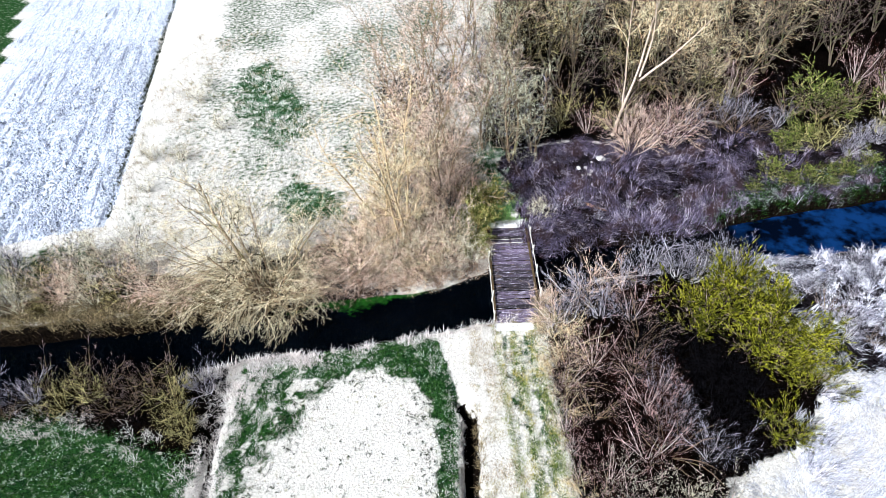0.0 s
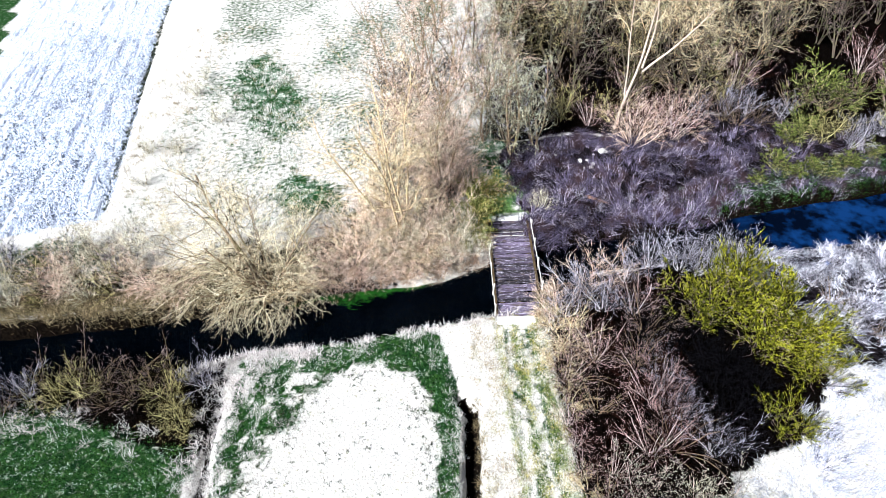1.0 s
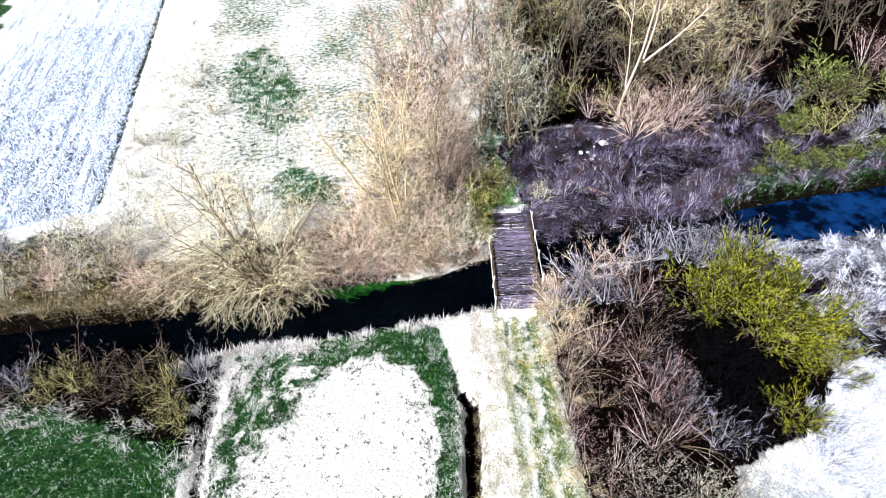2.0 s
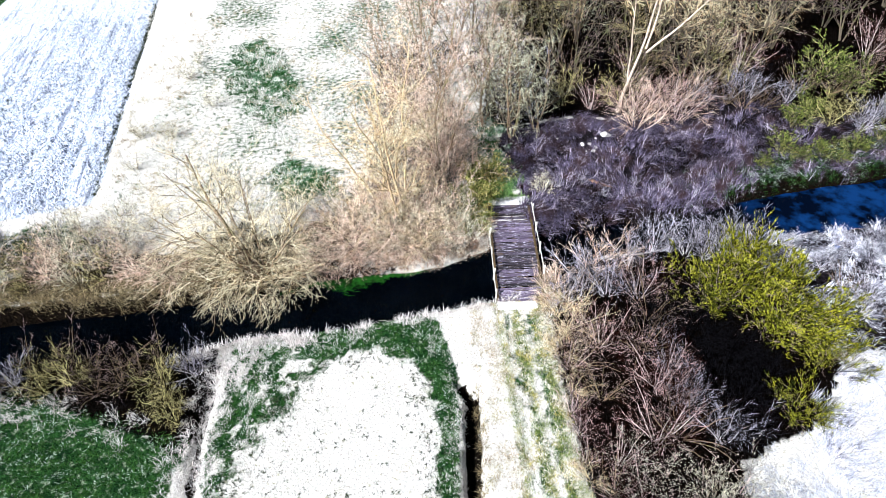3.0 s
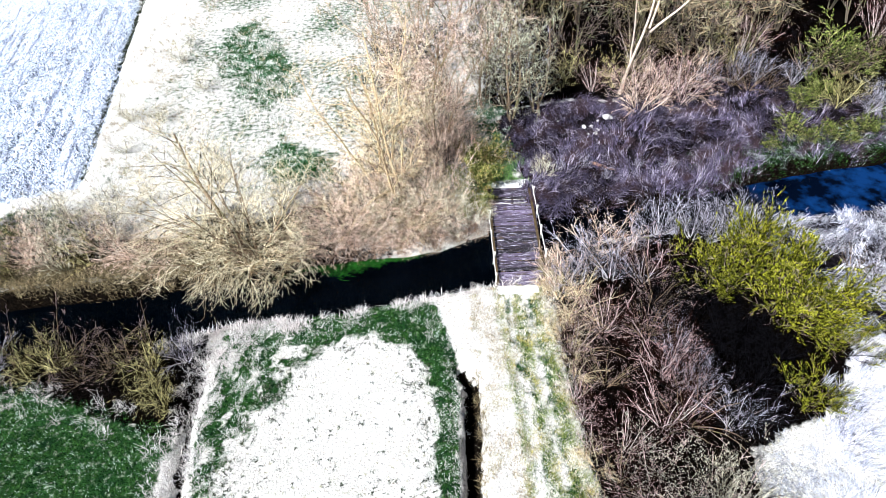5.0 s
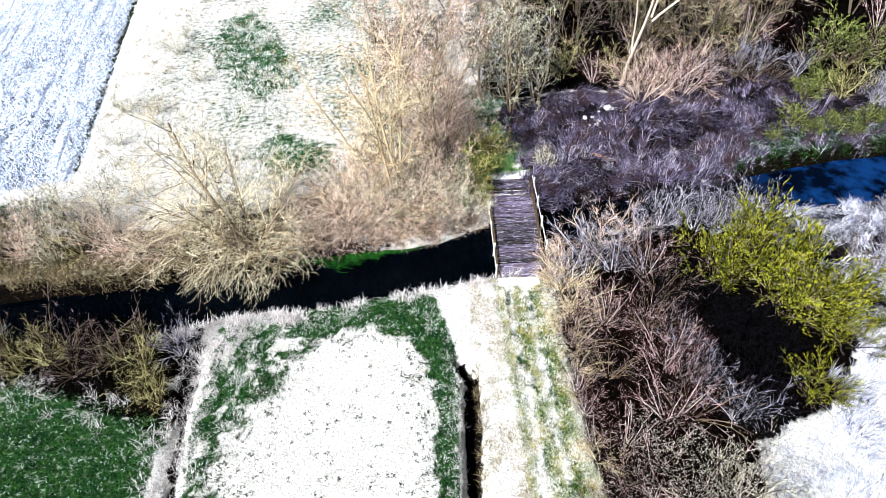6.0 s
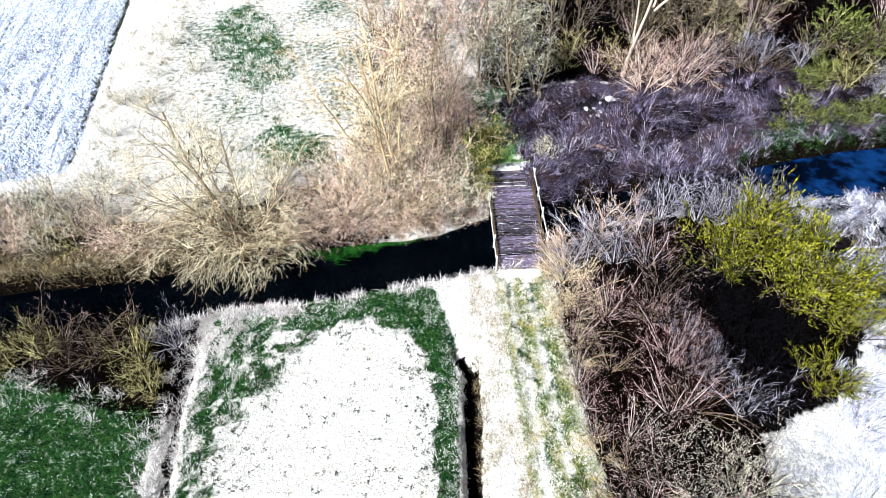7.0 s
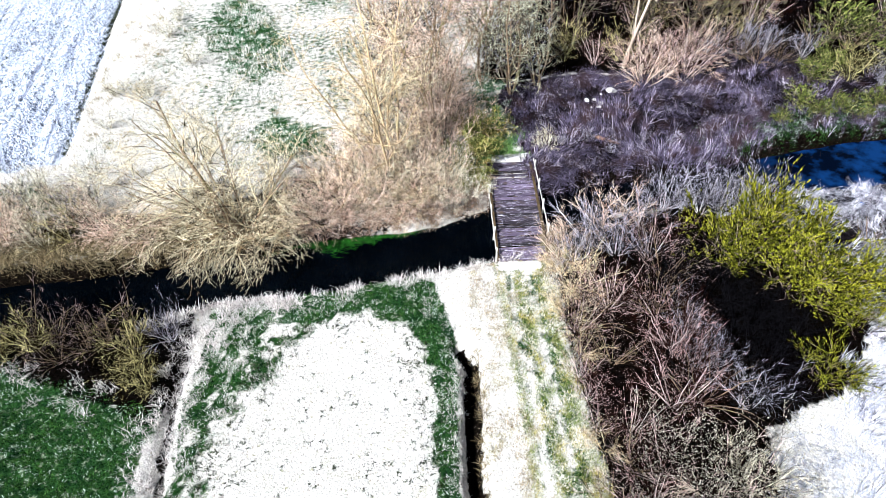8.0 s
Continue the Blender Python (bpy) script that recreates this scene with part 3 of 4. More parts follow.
tree_proto("brown_tree", 24, 10.0, 0.09, 3, 0.25, WOOD, "dark_bark", "brown_twig", "leafless dark brown tree in the wood")
tree_proto("pale_olive_tree", 27, 9.0, 0.075, 4, 0.3, WOOD, "brown_bark", "pale_olive_twig", "leafless tree with pale olive twigs at the wood's edge")
tree_proto("grey_tree", 26, 9.5, 0.12, 4, 0.3, WOOD, "dark_bark", "grey_twig", "leafless grey-twigged tree in the wood")
tree_proto("orange_tree", 25, 11.0, 0.09, 3, 0.3, WOOD, "dark_bark", "orange_twig", "leafless tree with orange-brown twigs in the wood")


def plant(key, x, y, scale=1.0, turn=None, rng=random, flat=1.0):
    """One plant of a kind, rooted in the ground."""
    m = pose(x, y, height(x, y) - 0.05, rng.uniform(-4, 4), rng.uniform(-4, 4), rng.uniform(0, 360) if turn is None else turn)
    s = scale * rng.uniform(0.92, 1.08)
    if callable(PROTO[key]):
        ob = PROTO[key] = PROTO[key]()
        ob.scale = (s, s, s * flat)
        ob.matrix_basis = m @ Matrix.Diagonal((*ob.scale, 1))
        return ob
    ob = copy_thing(PROTO[key], m)
    ob.scale = (s, s, s * flat)
    return ob


def thicket(keys, poly, count, scale, seed, gap=0.9, group=""):
    """Shrubs scattered over a stretch of the plan, no two too close."""
    rng = random.Random(seed)
    xs, ys = [p[0] for p in poly], [p[1] for p in poly]
    placed, tries = [], 0
    while len(placed) < count and tries < 4000:
        tries += 1
        x, y = rng.uniform(min(xs), max(xs)), rng.uniform(min(ys), max(ys))
        if inside(poly, np.array([x]), np.array([y]))[0] < 0 or any((x - a) ** 2 + (y - b) ** 2 < gap * gap for a, b in placed):
            continue
        placed.append((x, y))
        ob = plant(rng.choice(keys), x, y, scale * rng.uniform(0.8, 1.2), rng=rng)
        if group:
            tagged(ob, group=group)


R = random.Random(77)


# the spreading willow on the north bank
def build_willow():
    rng = random.Random(31)
    out = []
    spec = [(15, 0.5, 52, 8, 0.08, -0.03, 0.10), (7, 0.5, 40, 5, 0.13, -0.06, 0.1), (5, 0.45, 36, 2, 0.2, -0.02, 0.12), (0, 0, 0, 1, 0.15, 0.0, 0)]
    for dx, dy, tall, r in ((-0.46, 0.1, 8.6, 0.13), (-0.25, 0.25, 7.4, 0.10), (0.45, -0.15, 5.5, 0.09), (-0.55, -0.45, 5.5, 0.09), (0.15, -0.75, 4.6, 0.08), (0.7, 0.5, 5.5, 0.08), (-0.9, 0.2, 6.4, 0.09),
                          (1.3, -0.5, 4.8, 0.05), (-1.4, -0.35, 5.6, 0.05), (1.4, 0.3, 5.2, 0.05), (-0.6, 0.5, 7.6, 0.06), (0.15, 0.3, 6.6, 0.055), (-1.2, 0.5, 6.8, 0.05), (-0.5, 0.35, 8.4, 0.055), (-0.75, 0.3, 7.6, 0.05), (-0.35, 0.55, 7.8, 0.05), (0.0, 0.45, 7.0, 0.05), (0.35, 0.5, 6.2, 0.05), (-0.8, 0.0, 7.2, 0.05), (-0.8, -0.9, 4.4, 0.045), (0.7, -1.1, 4.2, 0.045), (-1.6, 0.1, 5.6, 0.05)):
        grow(rng, Vector((dx * 0.3, dy * 0.3, -0.15)), Vector((dx, dy, 1)), tall, r, 0, spec, out)
    ob = plant_mesh("willow_tree", "tree", out, M["brown_bark"], M["gold_twig"], 1, "spreading leafless willow of pale straw twigs leaning over the stream", "tree")
    ob.location = (-14.2, 4.0, height(-14.2, 4.0))


build_willow()

# the tree with white limbs at the wood's edge
def build_white_tree():
    rng = random.Random(41)
    out = []
    spec = [(9, 0.33, 48, 9, 0.045, 0.02, 0.45), (8, 0.45, 42, 4, 0.13, 0.03, 0.2), (6, 0.5, 40, 3, 0.15, 0.02, 0.15), (0, 0, 0, 2, 0.1, 0.0, 0)]
    fork = Vector((0.35, -0.1, 2.6))
    out.append((0, [Vector((0, 0, -0.15)), Vector((0.12, 0, 1.2)), fork], [0.17, 0.13, 0.11]))
    for d, tall, r in (((-0.13, -0.1, 1), 9.5, 0.07), ((0.24, -0.12, 1), 11.5, 0.10)):
        grow(rng, fork, Vector(d), tall, r, 0, spec, out)
    grow(rng, fork + Vector((0.9, -0.3, 2.6)), Vector((0.75, -0.1, 0.8)), 6.5, 0.09, 0, spec, out)
    grow(rng, fork + Vector((0.8, -0.3, 2.9)), Vector((0.05, 0.05, 1)), 6.5, 0.08, 0, spec, out)
    ob = plant_mesh("white_limbed_tree", "tree", out, M["pale_bark"], M["orange_twig"], 1, "leafless forked tree with bare white limbs at the wood's edge", "tree")
    ob.location = (11.6, 20.6, height(11.6, 20.6))


build_white_tree()

# north bank, west of the bridge
plant("tall", -5.2, 7.2, 1.0, 40, R)
plant("tall", -6.9, 9.0, 0.85, 160, R)
plant("pale_tall", -6.9, 13.5, 0.9, 60, R)
plant("pale_tall", -3.0, 13.6, 0.9, 10, R)
plant("pale_tall", -2.6, 16.2, 0.75, 190, R)
plant("pale_tall", -4.0, 17.5, 0.95, 100, R)
plant("pale_tall", -6.5, 23.0, 0.9, 210, R)
plant("pale_tall", -2.2, 25.0, 1.0, 300, R)
thicket(["pink", "pink", "straw", "orange"], [(-10.5, 4.9), (-9.5, 8.0), (-4.5, 8.7), (-2.7, 8.3), (-2.2, 6.7), (-5, 5.5)], 22, 1.02, 51, 0.85, "bank shrubs")
thicket(["pink", "straw"], [(-7.6, 9.6), (-2.0, 9.8), (-2.0, 24), (-6, 26)], 14, 1.0, 55, 1.5, "brush under the trees")
thicket(["straw", "straw", "pink"], [(-20, 4.0), (-21, 6.6), (-14.5, 7.2), (-10.5, 7.6), (-10.5, 5.0), (-14, 4.4)], 7, 0.65, 52, 1.4, "bank shrubs")
thicket(["straw", "grey"], [(-34, 5.4), (-34, 8.0), (-24, 8.2), (-22, 6.0)], 9, 0.8, 56, 1.3, "bank shrubs")
thicket(["straw", "pink", "olive"], [(-34, 3.2), (-33, 5.6), (-21, 5.8), (-19, 3.8)], 16, 0.85, 53, 1.05, "bank shrubs")
thicket(["straw"], [(-27, 11), (-29.5, 34), (-26, 36), (-19.5, 16), (-17, 9), (-22, 8)], 8, 0.5, 54, 2.2, "meadow shrubs")
thicket(["pink", "straw", "pink"], [(-11.5, 4.2), (-10, 5.2), (-5, 5.7), (-1.8, 7.0), (-1.1, 6.2), (-2.8, 5.2), (-5, 4.8), (-9, 4.5)], 20, 0.55, 58, 0.55, "bank shrubs")
plant("orange", -12.3, 4.0, 0.95, 200, R)
plant("orange", -13.2, 3.6, 0.9, 20, R)
plant("ivy", -0.75, 9.4, 1.1, 0, R)
plant("ivy", 0.1, 11.4, 1.1, 90, R)
plant("ivy", -0.75, 8.1, 0.8, 200, R)
plant("ivy", -0.2, 12.4, 0.9, 300, R)
plant("orange", -1.5, 7.7, 0.6, 20, R)
for x, y, k, a in ((-3.3, 6.7, 0.75, 70), (-4.8, 6.0, 0.8, 190), (-2.3, 7.0, 0.6, 300), (-6.3, 5.8, 0.75, 130)):
    plant("orange", x, y, k, a, R)
thicket(["pink", "orange", "pink"], [(-3.4, 10.4), (-1.9, 10.6), (-1.6, 16), (-3.4, 17)], 7, 1.0, 57, 1.1, "brush under the trees")
plant("ivy", -0.9, 7.0, 0.8, 60, R)
plant("ivy", -0.1, 10.6, 0.7, 150, R)

# north bank, east of the bridge, and the wood
plant("pale_olive_tree", 2.6, 17.6, 0.85, 20, R)
plant("pale_olive_tree", 4.6, 18.6, 0.9, 140, R)
plant("pale_olive_tree", 0.6, 19.4, 0.9, 230, R)
plant("pale_tall", 1.4, 23.0, 0.9, 60, R)
thicket(["olive_tree", "pale_olive_tree", "grey_tree"], [(0.5, 17.5), (5.8, 17.0), (7, 23), (6, 32), (-1, 32)], 7, 0.85, 61, 1.8, "wood's edge trees")
thicket(["brown_tree", "orange_tree", "olive_tree", "orange_tree"], [(8, 24), (16, 22), (25, 23), (25, 44), (6, 44)], 17, 0.9, 62, 2.6, "wood trees")
thicket(["brown_tree"], [(26, 24), (44, 26), (46, 42), (26, 42)], 7, 0.9, 68, 3.2, "wood trees")
for key, x, y, k, a in (("pale_tall", -4.5, 31, 1.0, 20), ("pale_tall", -1.2, 33, 1.0, 140), ("pale_tall", -7.6, 29.5, 0.9, 250), ("pale_tall", -3.2, 39, 1.1, 80),
                        ("pale_olive_tree", 2.2, 30.5, 1.0, 200), ("pale_olive_tree", 4.2, 35, 1.1, 310), ("pale_olive_tree", 0.8, 38, 1.1, 60)):
    plant(key, x, y, k, a, R)
thicket(["orange_tree", "pale_olive_tree"], [(11, 32), (40, 34), (40, 46), (8, 46)], 9, 1.0, 69, 3.0, "wood trees")
thicket(["grey", "olive"], [(26, 15.5), (36, 16), (36, 20), (27, 20)], 8, 0.8, 67, 1.4, "wood's edge shrubs")
plant("orange_tree", 19.5, 24.0, 0.95, 30, R)
thicket(["pink", "plum", "pink"], [(12.2, 17.6), (16.5, 18.2), (16.5, 22), (12.8, 21.5)], 6, 1.05, 63, 1.3, "wood's edge shrubs")
thicket(["grey", "brown"], [(17.5, 20.0), (24, 19), (27, 21), (19, 23)], 8, 0.75, 66, 1.2, "wood's edge shrubs")
thicket(["brown", "black", "olive", "plum"], [(6.5, 20), (11, 19.5), (18, 19), (24, 21), (40, 21), (42, 30), (7, 30)], 34, 1.0, 64, 1.9, "wood's edge shrubs")
for x, y, s in ((28.5, 23, 1.3), (30.5, 21.5, 1.0), (24.3, 17, 0.8), (26.0, 18.4, 0.8), (21.8, 14.0, 0.6), (22.9, 12.9, 0.55), (20.0, 12.2, 0.4), (24.5, 13.2, 0.5), (27, 13.6, 0.55), (25.6, 12.4, 0.35), (29.5, 14.8, 0.5), (36, 22, 1.2)):
    plant("evergreen", x, y, s, None, R)
thicket(["grey"], [(4.2, 9.2), (4, 12), (10, 12), (14, 10.2), (8, 9.3)], 5, 0.28, 65, 1.5, "bank shrubs")
plant("straw", 3.9, 10.6, 0.5, 0, R)

# thicket south of the stream, east of the track
plant("yellow", 12.3, -0.3, 0.95, 0, R)
plant("yellow", 14.8, -0.9, 0.95, 80, R)
plant("yellow", 14.2, -2.5, 0.88, 200, R)
plant("yellow", 15.6, -3.0, 0.7, 310, R)
plant("yellow", 16.3, -4.6, 0.6, 140, R)
plant("yellow", 11.5, -0.6, 0.66, 30, R)
plant("yellow", 13.3, -7.4, 0.52, 260, R)
plant("blossom", 5.6, -11.6, 1.0, 0, R)
plant("blossom", 7.2, -12.9, 0.95, 120, R)
plant("blossom", 4.9, -13.6, 0.8, 220, R)
plant("straw", 8.3, -11.8, 0.8, 40, R)
thicket(["orange", "pink"], [(2.9, -3.2), (3.0, 1.0), (4.2, 1.6), (4.2, -3.0)], 5, 0.72, 71, 0.9, "thicket shrubs")
thicket(["pink", "plum", "grey"], [(3.8, 0.6), (5.2, 3.0), (8.5, 3.6), (8.4, -0.5)], 6, 0.85, 72, 1.4, "thicket shrubs")
thicket(["plum", "plum", "brown"], [(3.4, -10.4), (3.5, -3.6), (7.0, -1.2), (7.8, -6), (6, -10)], 7, 0.85, 73, 2.0, "thicket shrubs")
# near-black shrubs fill the hollow in place of its shade
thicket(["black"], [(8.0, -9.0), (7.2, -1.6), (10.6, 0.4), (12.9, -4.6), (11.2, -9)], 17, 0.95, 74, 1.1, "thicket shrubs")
thicket(["plum", "brown"], [(7.4, -8.6), (7.2, -1.4), (8.4, -0.6), (9.2, -8.6)], 4, 0.95, 79, 2.0, "thicket shrubs")
thicket(["orange", "plum", "plum"], [(2.9, -10), (2.8, -3.6), (3.4, -3.6), (3.5, -10)], 6, 0.5, 80, 0.7, "thicket shrubs")
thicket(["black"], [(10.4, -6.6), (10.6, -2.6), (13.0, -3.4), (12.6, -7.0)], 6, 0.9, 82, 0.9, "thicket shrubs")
plant("white_branch", 7.4, -12.2, 1.0, 200, R)
thicket(["grey", "plum"], [(7.6, -8.8), (7.4, -2.4), (9.0, -1.4), (9.4, -5.0), (9.8, -8.6)], 3, 0.6, 83, 1.5, "thicket shrubs")
plant("grey", 9.6, -8.3, 0.75, 30, R)
plant("grey", 8.9, -6.4, 0.7, 130, R)
thicket(["plum", "brown"], [(2.9, -14.5), (2.9, -10.4), (4.6, -10.4), (4.6, -14.5)], 4, 0.85, 78, 1.2, "thicket shrubs")
thicket(["grey"], [(9, 3.2), (10, 4.7), (15, 5.0), (15.4, 3.2)], 8, 0.75, 75, 0.9, "waterside shrubs")
thicket(["grey"], [(17.6, 0.5), (18, 4), (25, 4.6), (25, -1)], 8, 0.38, 77, 1.3, "waterside shrubs")
thicket(["brown", "grey"], [(18.4, -1.8), (19, 0.8), (22, 0.8), (21.5, -2)], 4, 0.5, 76, 1.1, "waterside shrubs")

# thicket south of the stream, west
for key, x, y, k in (("olive", -22.8, -3.5, 0.8), ("olive", -24.3, -3.9, 0.65), ("brown", -21.6, -4.1, 0.6), ("brown", -20.4, -3.5, 0.7), ("brown", -19.5, -3.1, 0.7),
                     ("olive", -18.0, -4.0, 0.75), ("olive", -17.5, -5.2, 0.65), ("olive", -16.7, -6.0, 0.5), ("grey", -16.4, -3.2, 0.65), ("grey", -26.2, -3.4, 0.7),
                     ("grey", -28.4, -3.9, 0.8), ("brown", -27.2, -4.3, 0.7), ("brown", -22.2, -2.8, 0.75), ("black", -20.0, -4.4, 0.55), ("black", -23.4, -3.0, 0.7),
                     ("straggle", -20.8, -2.6, 1.05), ("straggle", -23.2, -2.9, 1.05), ("straggle", -18.4, -2.4, 1.05), ("straggle", -25.4, -3.1, 1.05)):
    plant(key, x, y, k, None, R)


# ---- grasses ----
def grass(name, label, count, sample, mat, tall, wide, lean, seed, comb=0.0):
    """Bent blades in tufts over a stretch of the plan; sample gives x, y and keeps those that grow."""
    rs = np.random.RandomState(seed)
    x, y = sample(rs, count)
    n = len(x)
    z = land(x, y) - 0.02
    L = tall * rs.uniform(0.5, 1.3, n)
    t = rs.uniform(0, 2 * math.pi, n)
    if comb:
        t = 14 * fbm(x * 0.3, y * 0.3, 70) + rs.normal(0, comb, n)
    bend = lean * rs.uniform(0.4, 1.4, n)
    dx, dy = np.cos(t) * bend, np.sin(t) * bend
    up = np.sqrt(np.maximum(0.05, 1 - np.minimum(bend, 0.97) ** 2))
    w = wide * rs.uniform(0.6, 1.4, n)
    sx, sy = -np.sin(t) * w, np.cos(t) * w
    P = np.stack([x, y, z], 1)
    S = np.stack([sx, sy, np.zeros(n)], 1)
    mid = P + np.stack([dx * 0.35 * L, dy * 0.35 * L, 0.6 * up * L], 1)
    tip = P + np.stack([dx * L, dy * L, 0.85 * up * L], 1)
    verts = np.stack([P - S, P + S, mid - S * 0.7, mid + S * 0.7, tip], 1).reshape(-1, 3)
    b = np.arange(n) * 5
    tris = np.stack([b, b + 1, b + 3, b, b + 3, b + 2, b + 2, b + 3, b + 4], 1).reshape(-1, 3)
    me = bpy.data.meshes.new(name)
    me.vertices.add(len(verts))
    me.vertices.foreach_set("co", verts.astype(np.float32).ravel())
    me.loops.add(tris.size)
    me.loops.foreach_set("vertex_index", tris.ravel().astype(np.int32))
    me.polygons.add(len(tris))
    me.polygons.foreach_set("loop_start", np.arange(0, tris.size, 3, dtype=np.int32))
    me.update(calc_edges=True)
    me.materials.append(M[mat])
    tagged(new(name, me), label, "grass", kind="stuff")


def tufts(x0, x1, y0, y1, keep, per=7, size=0.22):
    """Places for blades: tufts in a rectangle, kept where keep() is high."""
    def sample(rs, count):
        m = count // per
        cx, cy = rs.uniform(x0, x1, m), rs.uniform(y0, y1, m)
        ok = rs.uniform(0, 1, m) < keep(cx, cy)
        cx, cy = np.repeat(cx[ok], per), np.repeat(cy[ok], per)
        return cx + rs.normal(0, size, len(cx)), cy + rs.normal(0, size, len(cy))
    return sample


def dry(x, y):
    return (land(x, y) > -0.55).astype(float)


grass("green_grass", "short dark green grass mottled with pale dead blades", 140000,
      tufts(-30, 3, -13, 0.6, lambda x, y: dry(x, y) * step(0.3, 0.8, covers(x, y)["green"]), 8, 0.13), "green_blade", 0.18, 0.016, 0.88, 1)
grass("field_tufts", "small dark tufts dotted over the bleached field", 30000,
      tufts(-14, -3, -13, -1.8, lambda x, y: step(-0.2, 0.6, inside(FIELD, x, y)) * (0.09 + 0.9 * step(1.6 + 1.4 * step(-9, -12, x), 0.2, inside(FIELD, x, y)) + 0.4 * step(0.55, 0.75, fbm(x * 0.6, y * 0.6, 40))), 16, 0.055), "tuft_blade", 0.11, 0.026, 0.9, 8)
grass("ditch_side_grass", "pale tufted grass beside the western ditch", 10000,
      tufts(-19, -13.8, -13, -2.5, lambda x, y: dry(x, y) * step(1.5, 0.1, np.abs(x + 15.3)), 14, 0.12), "reed_blade", 0.36, 0.011, 0.85, 9)
grass("meadow_green_grass", "green grass patches in the meadow", 110000,
      tufts(-29, 3, 9, 46, lambda x, y: dry(x, y) * step(0.4, 0.8, covers(x, y)["green"]), 9, 0.13), "teal_blade", 0.26, 0.022, 0.85, 2)
grass("bank_reeds", "bleached reeds along the stream bank", 34000,
      tufts(-19, 1.5, -4.6, 1.4, lambda x, y: dry(x, y) * step(-18.5, -14.5, x + 2 * fbm(x * 0.6, y * 0.6, 46)) * step(-0.8 - 0.2 * step(-8.5, -10, x), -0.3, y - south(x)) * step(0.25, 0.55, fbm(x * 1.1, y * 1.1, 44)) * (0.6 + 0.5 * step(-8.5, -10, x)), 16, 0.12), "reed_blade", 0.55, 0.012, 0.85, 3)
grass("corner_reeds", "bleached lilac reeds at the mouth of the western ditch", 2400,
      tufts(-17.2, -12.4, -6.5, -0.7, lambda x, y: dry(x, y) * step(1.8, 0.6, np.hypot((x + 14.6) * 0.8, (y + 2.6) * 0.5)) * (0.25 + 0.75 * step(0.35, 0.6, fbm(x * 1.2, y * 1.2, 58))), 18, 0.13), "reed_blade", 0.6, 0.012, 0.85, 20)
grass("thicket_foot_grass", "pale dead grass along the foot of the western thicket", 9000,
      tufts(-31, -15, -8.6, -3, lambda x, y: dry(x, y) * step(-1.3, -0.5, inside(LEFT_THICKET, x, y)) * step(1.3, 0.2, inside(LEFT_THICKET, x, y)) * step(0.38, 0.55, fbm(x * 0.9, y * 0.9, 60)), 14, 0.13), "reed_blade", 0.4, 0.011, 0.88, 21)
grass("north_bank_grass", "bleached grass hanging over the north bank", 56000,
      tufts(-9.5, 0.2, 3.8, 9.5, lambda x, y: step(-0.1, 0.3, y - north(x)) * step(2.6, 1.4, y - north(x)) * (0.35 + 0.65 * step(-8, -5, x)), 14, 0.13), "bank_blade", 0.5, 0.016, 0.85, 11)
grass("rim_dead_grass", "pale dead tufts in the green field rim", 48000,
      tufts(-15, -2.4, -13, 0.4, lambda x, y: dry(x, y) * step(-0.2, 0.3, inside(FIELD_RIM, x, y)) * (0.3 + 0.6 * step(-9, -11, x)) * step(0.4, 0.55, fbm(x * 1.8, y * 1.8, 48)), 10, 0.1), "straw_blade", 0.2, 0.012, 0.88, 15)
grass("ditch_sedge", "dead brown sedge in the ditch beside the track", 8000,
      tufts(-3.2, -1.0, -13, -4, lambda x, y: step(0.05, 0.3, ditch_east(x, y)) * step(-1.9, -1.5, x), 12, 0.1), "sedge_blade", 0.4, 0.012, 0.8, 14)
grass("bank_sedge", "brown and olive sedge on the shaded western bank", 30000,
      tufts(-34, -14, 2.2, 6.5, lambda x, y: step(-0.2, 0.2, y - north(x)) * step(3.2, 2.0, y - north(x)), 14, 0.16), "sedge_blade", 0.5, 0.015, 0.85, 13)
grass("grey_tussocks", "grey matted tussock grass, coloured for the bank's shade", 135000,
      tufts(2, 30, 6.5, 23, lambda x, y: dry(x, y) * step(0.3, 0.7, covers(x, y)["grey"]) * (0.3 + 0.7 * step(0.38, 0.58, fbm(x * 0.45, y * 0.45, 41))) * (1 - 0.65 * step(17, 21, x)) * step(0.7, 2.0, np.hypot(x - 8.6, (y - 16.6) * 1.5)), 30, 0.11), "grey_shade_blade", 1.05, 0.012, 0.97, 4, 0.5)
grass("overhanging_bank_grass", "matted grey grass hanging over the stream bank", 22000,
      tufts(2.6, 17, 6.4, 11, lambda x, y: step(-0.55, -0.2, y - north(x)) * step(1.6, 0.9, y - north(x)) * (0.3 + 0.7 * step(0.35, 0.6, fbm(x * 0.9, y * 0.9, 55))), 18, 0.11), "grey_shade_blade", 0.7, 0.013, 0.95, 18, 0.6)
grass("bridge_end_grass", "lush green grass round the far end of the bridge", 14000,
      tufts(-0.9, 3.4, 9.3, 14.5, lambda x, y: step(0.35, 0.6, fbm(x * 0.8, y * 0.8, 56) + 0.3 * step(2.6, 1.0, x) - 0.1) * step(9.9, 10.3, y + 3 * step(0.4, -0.2, x)), 10, 0.12), "lush_blade", 0.42, 0.014, 0.85, 19)
grass("bridge_side_grass", "dead brown grass leaning over the side of the bridge", 4000,
      tufts(2.5, 3.7, -0.2, 5.0, lambda x, y: step(0.35, 0.55, fbm(x * 1.3, y * 1.3, 59)), 12, 0.12), "hay_blade", 0.8, 0.014, 0.8, 25)
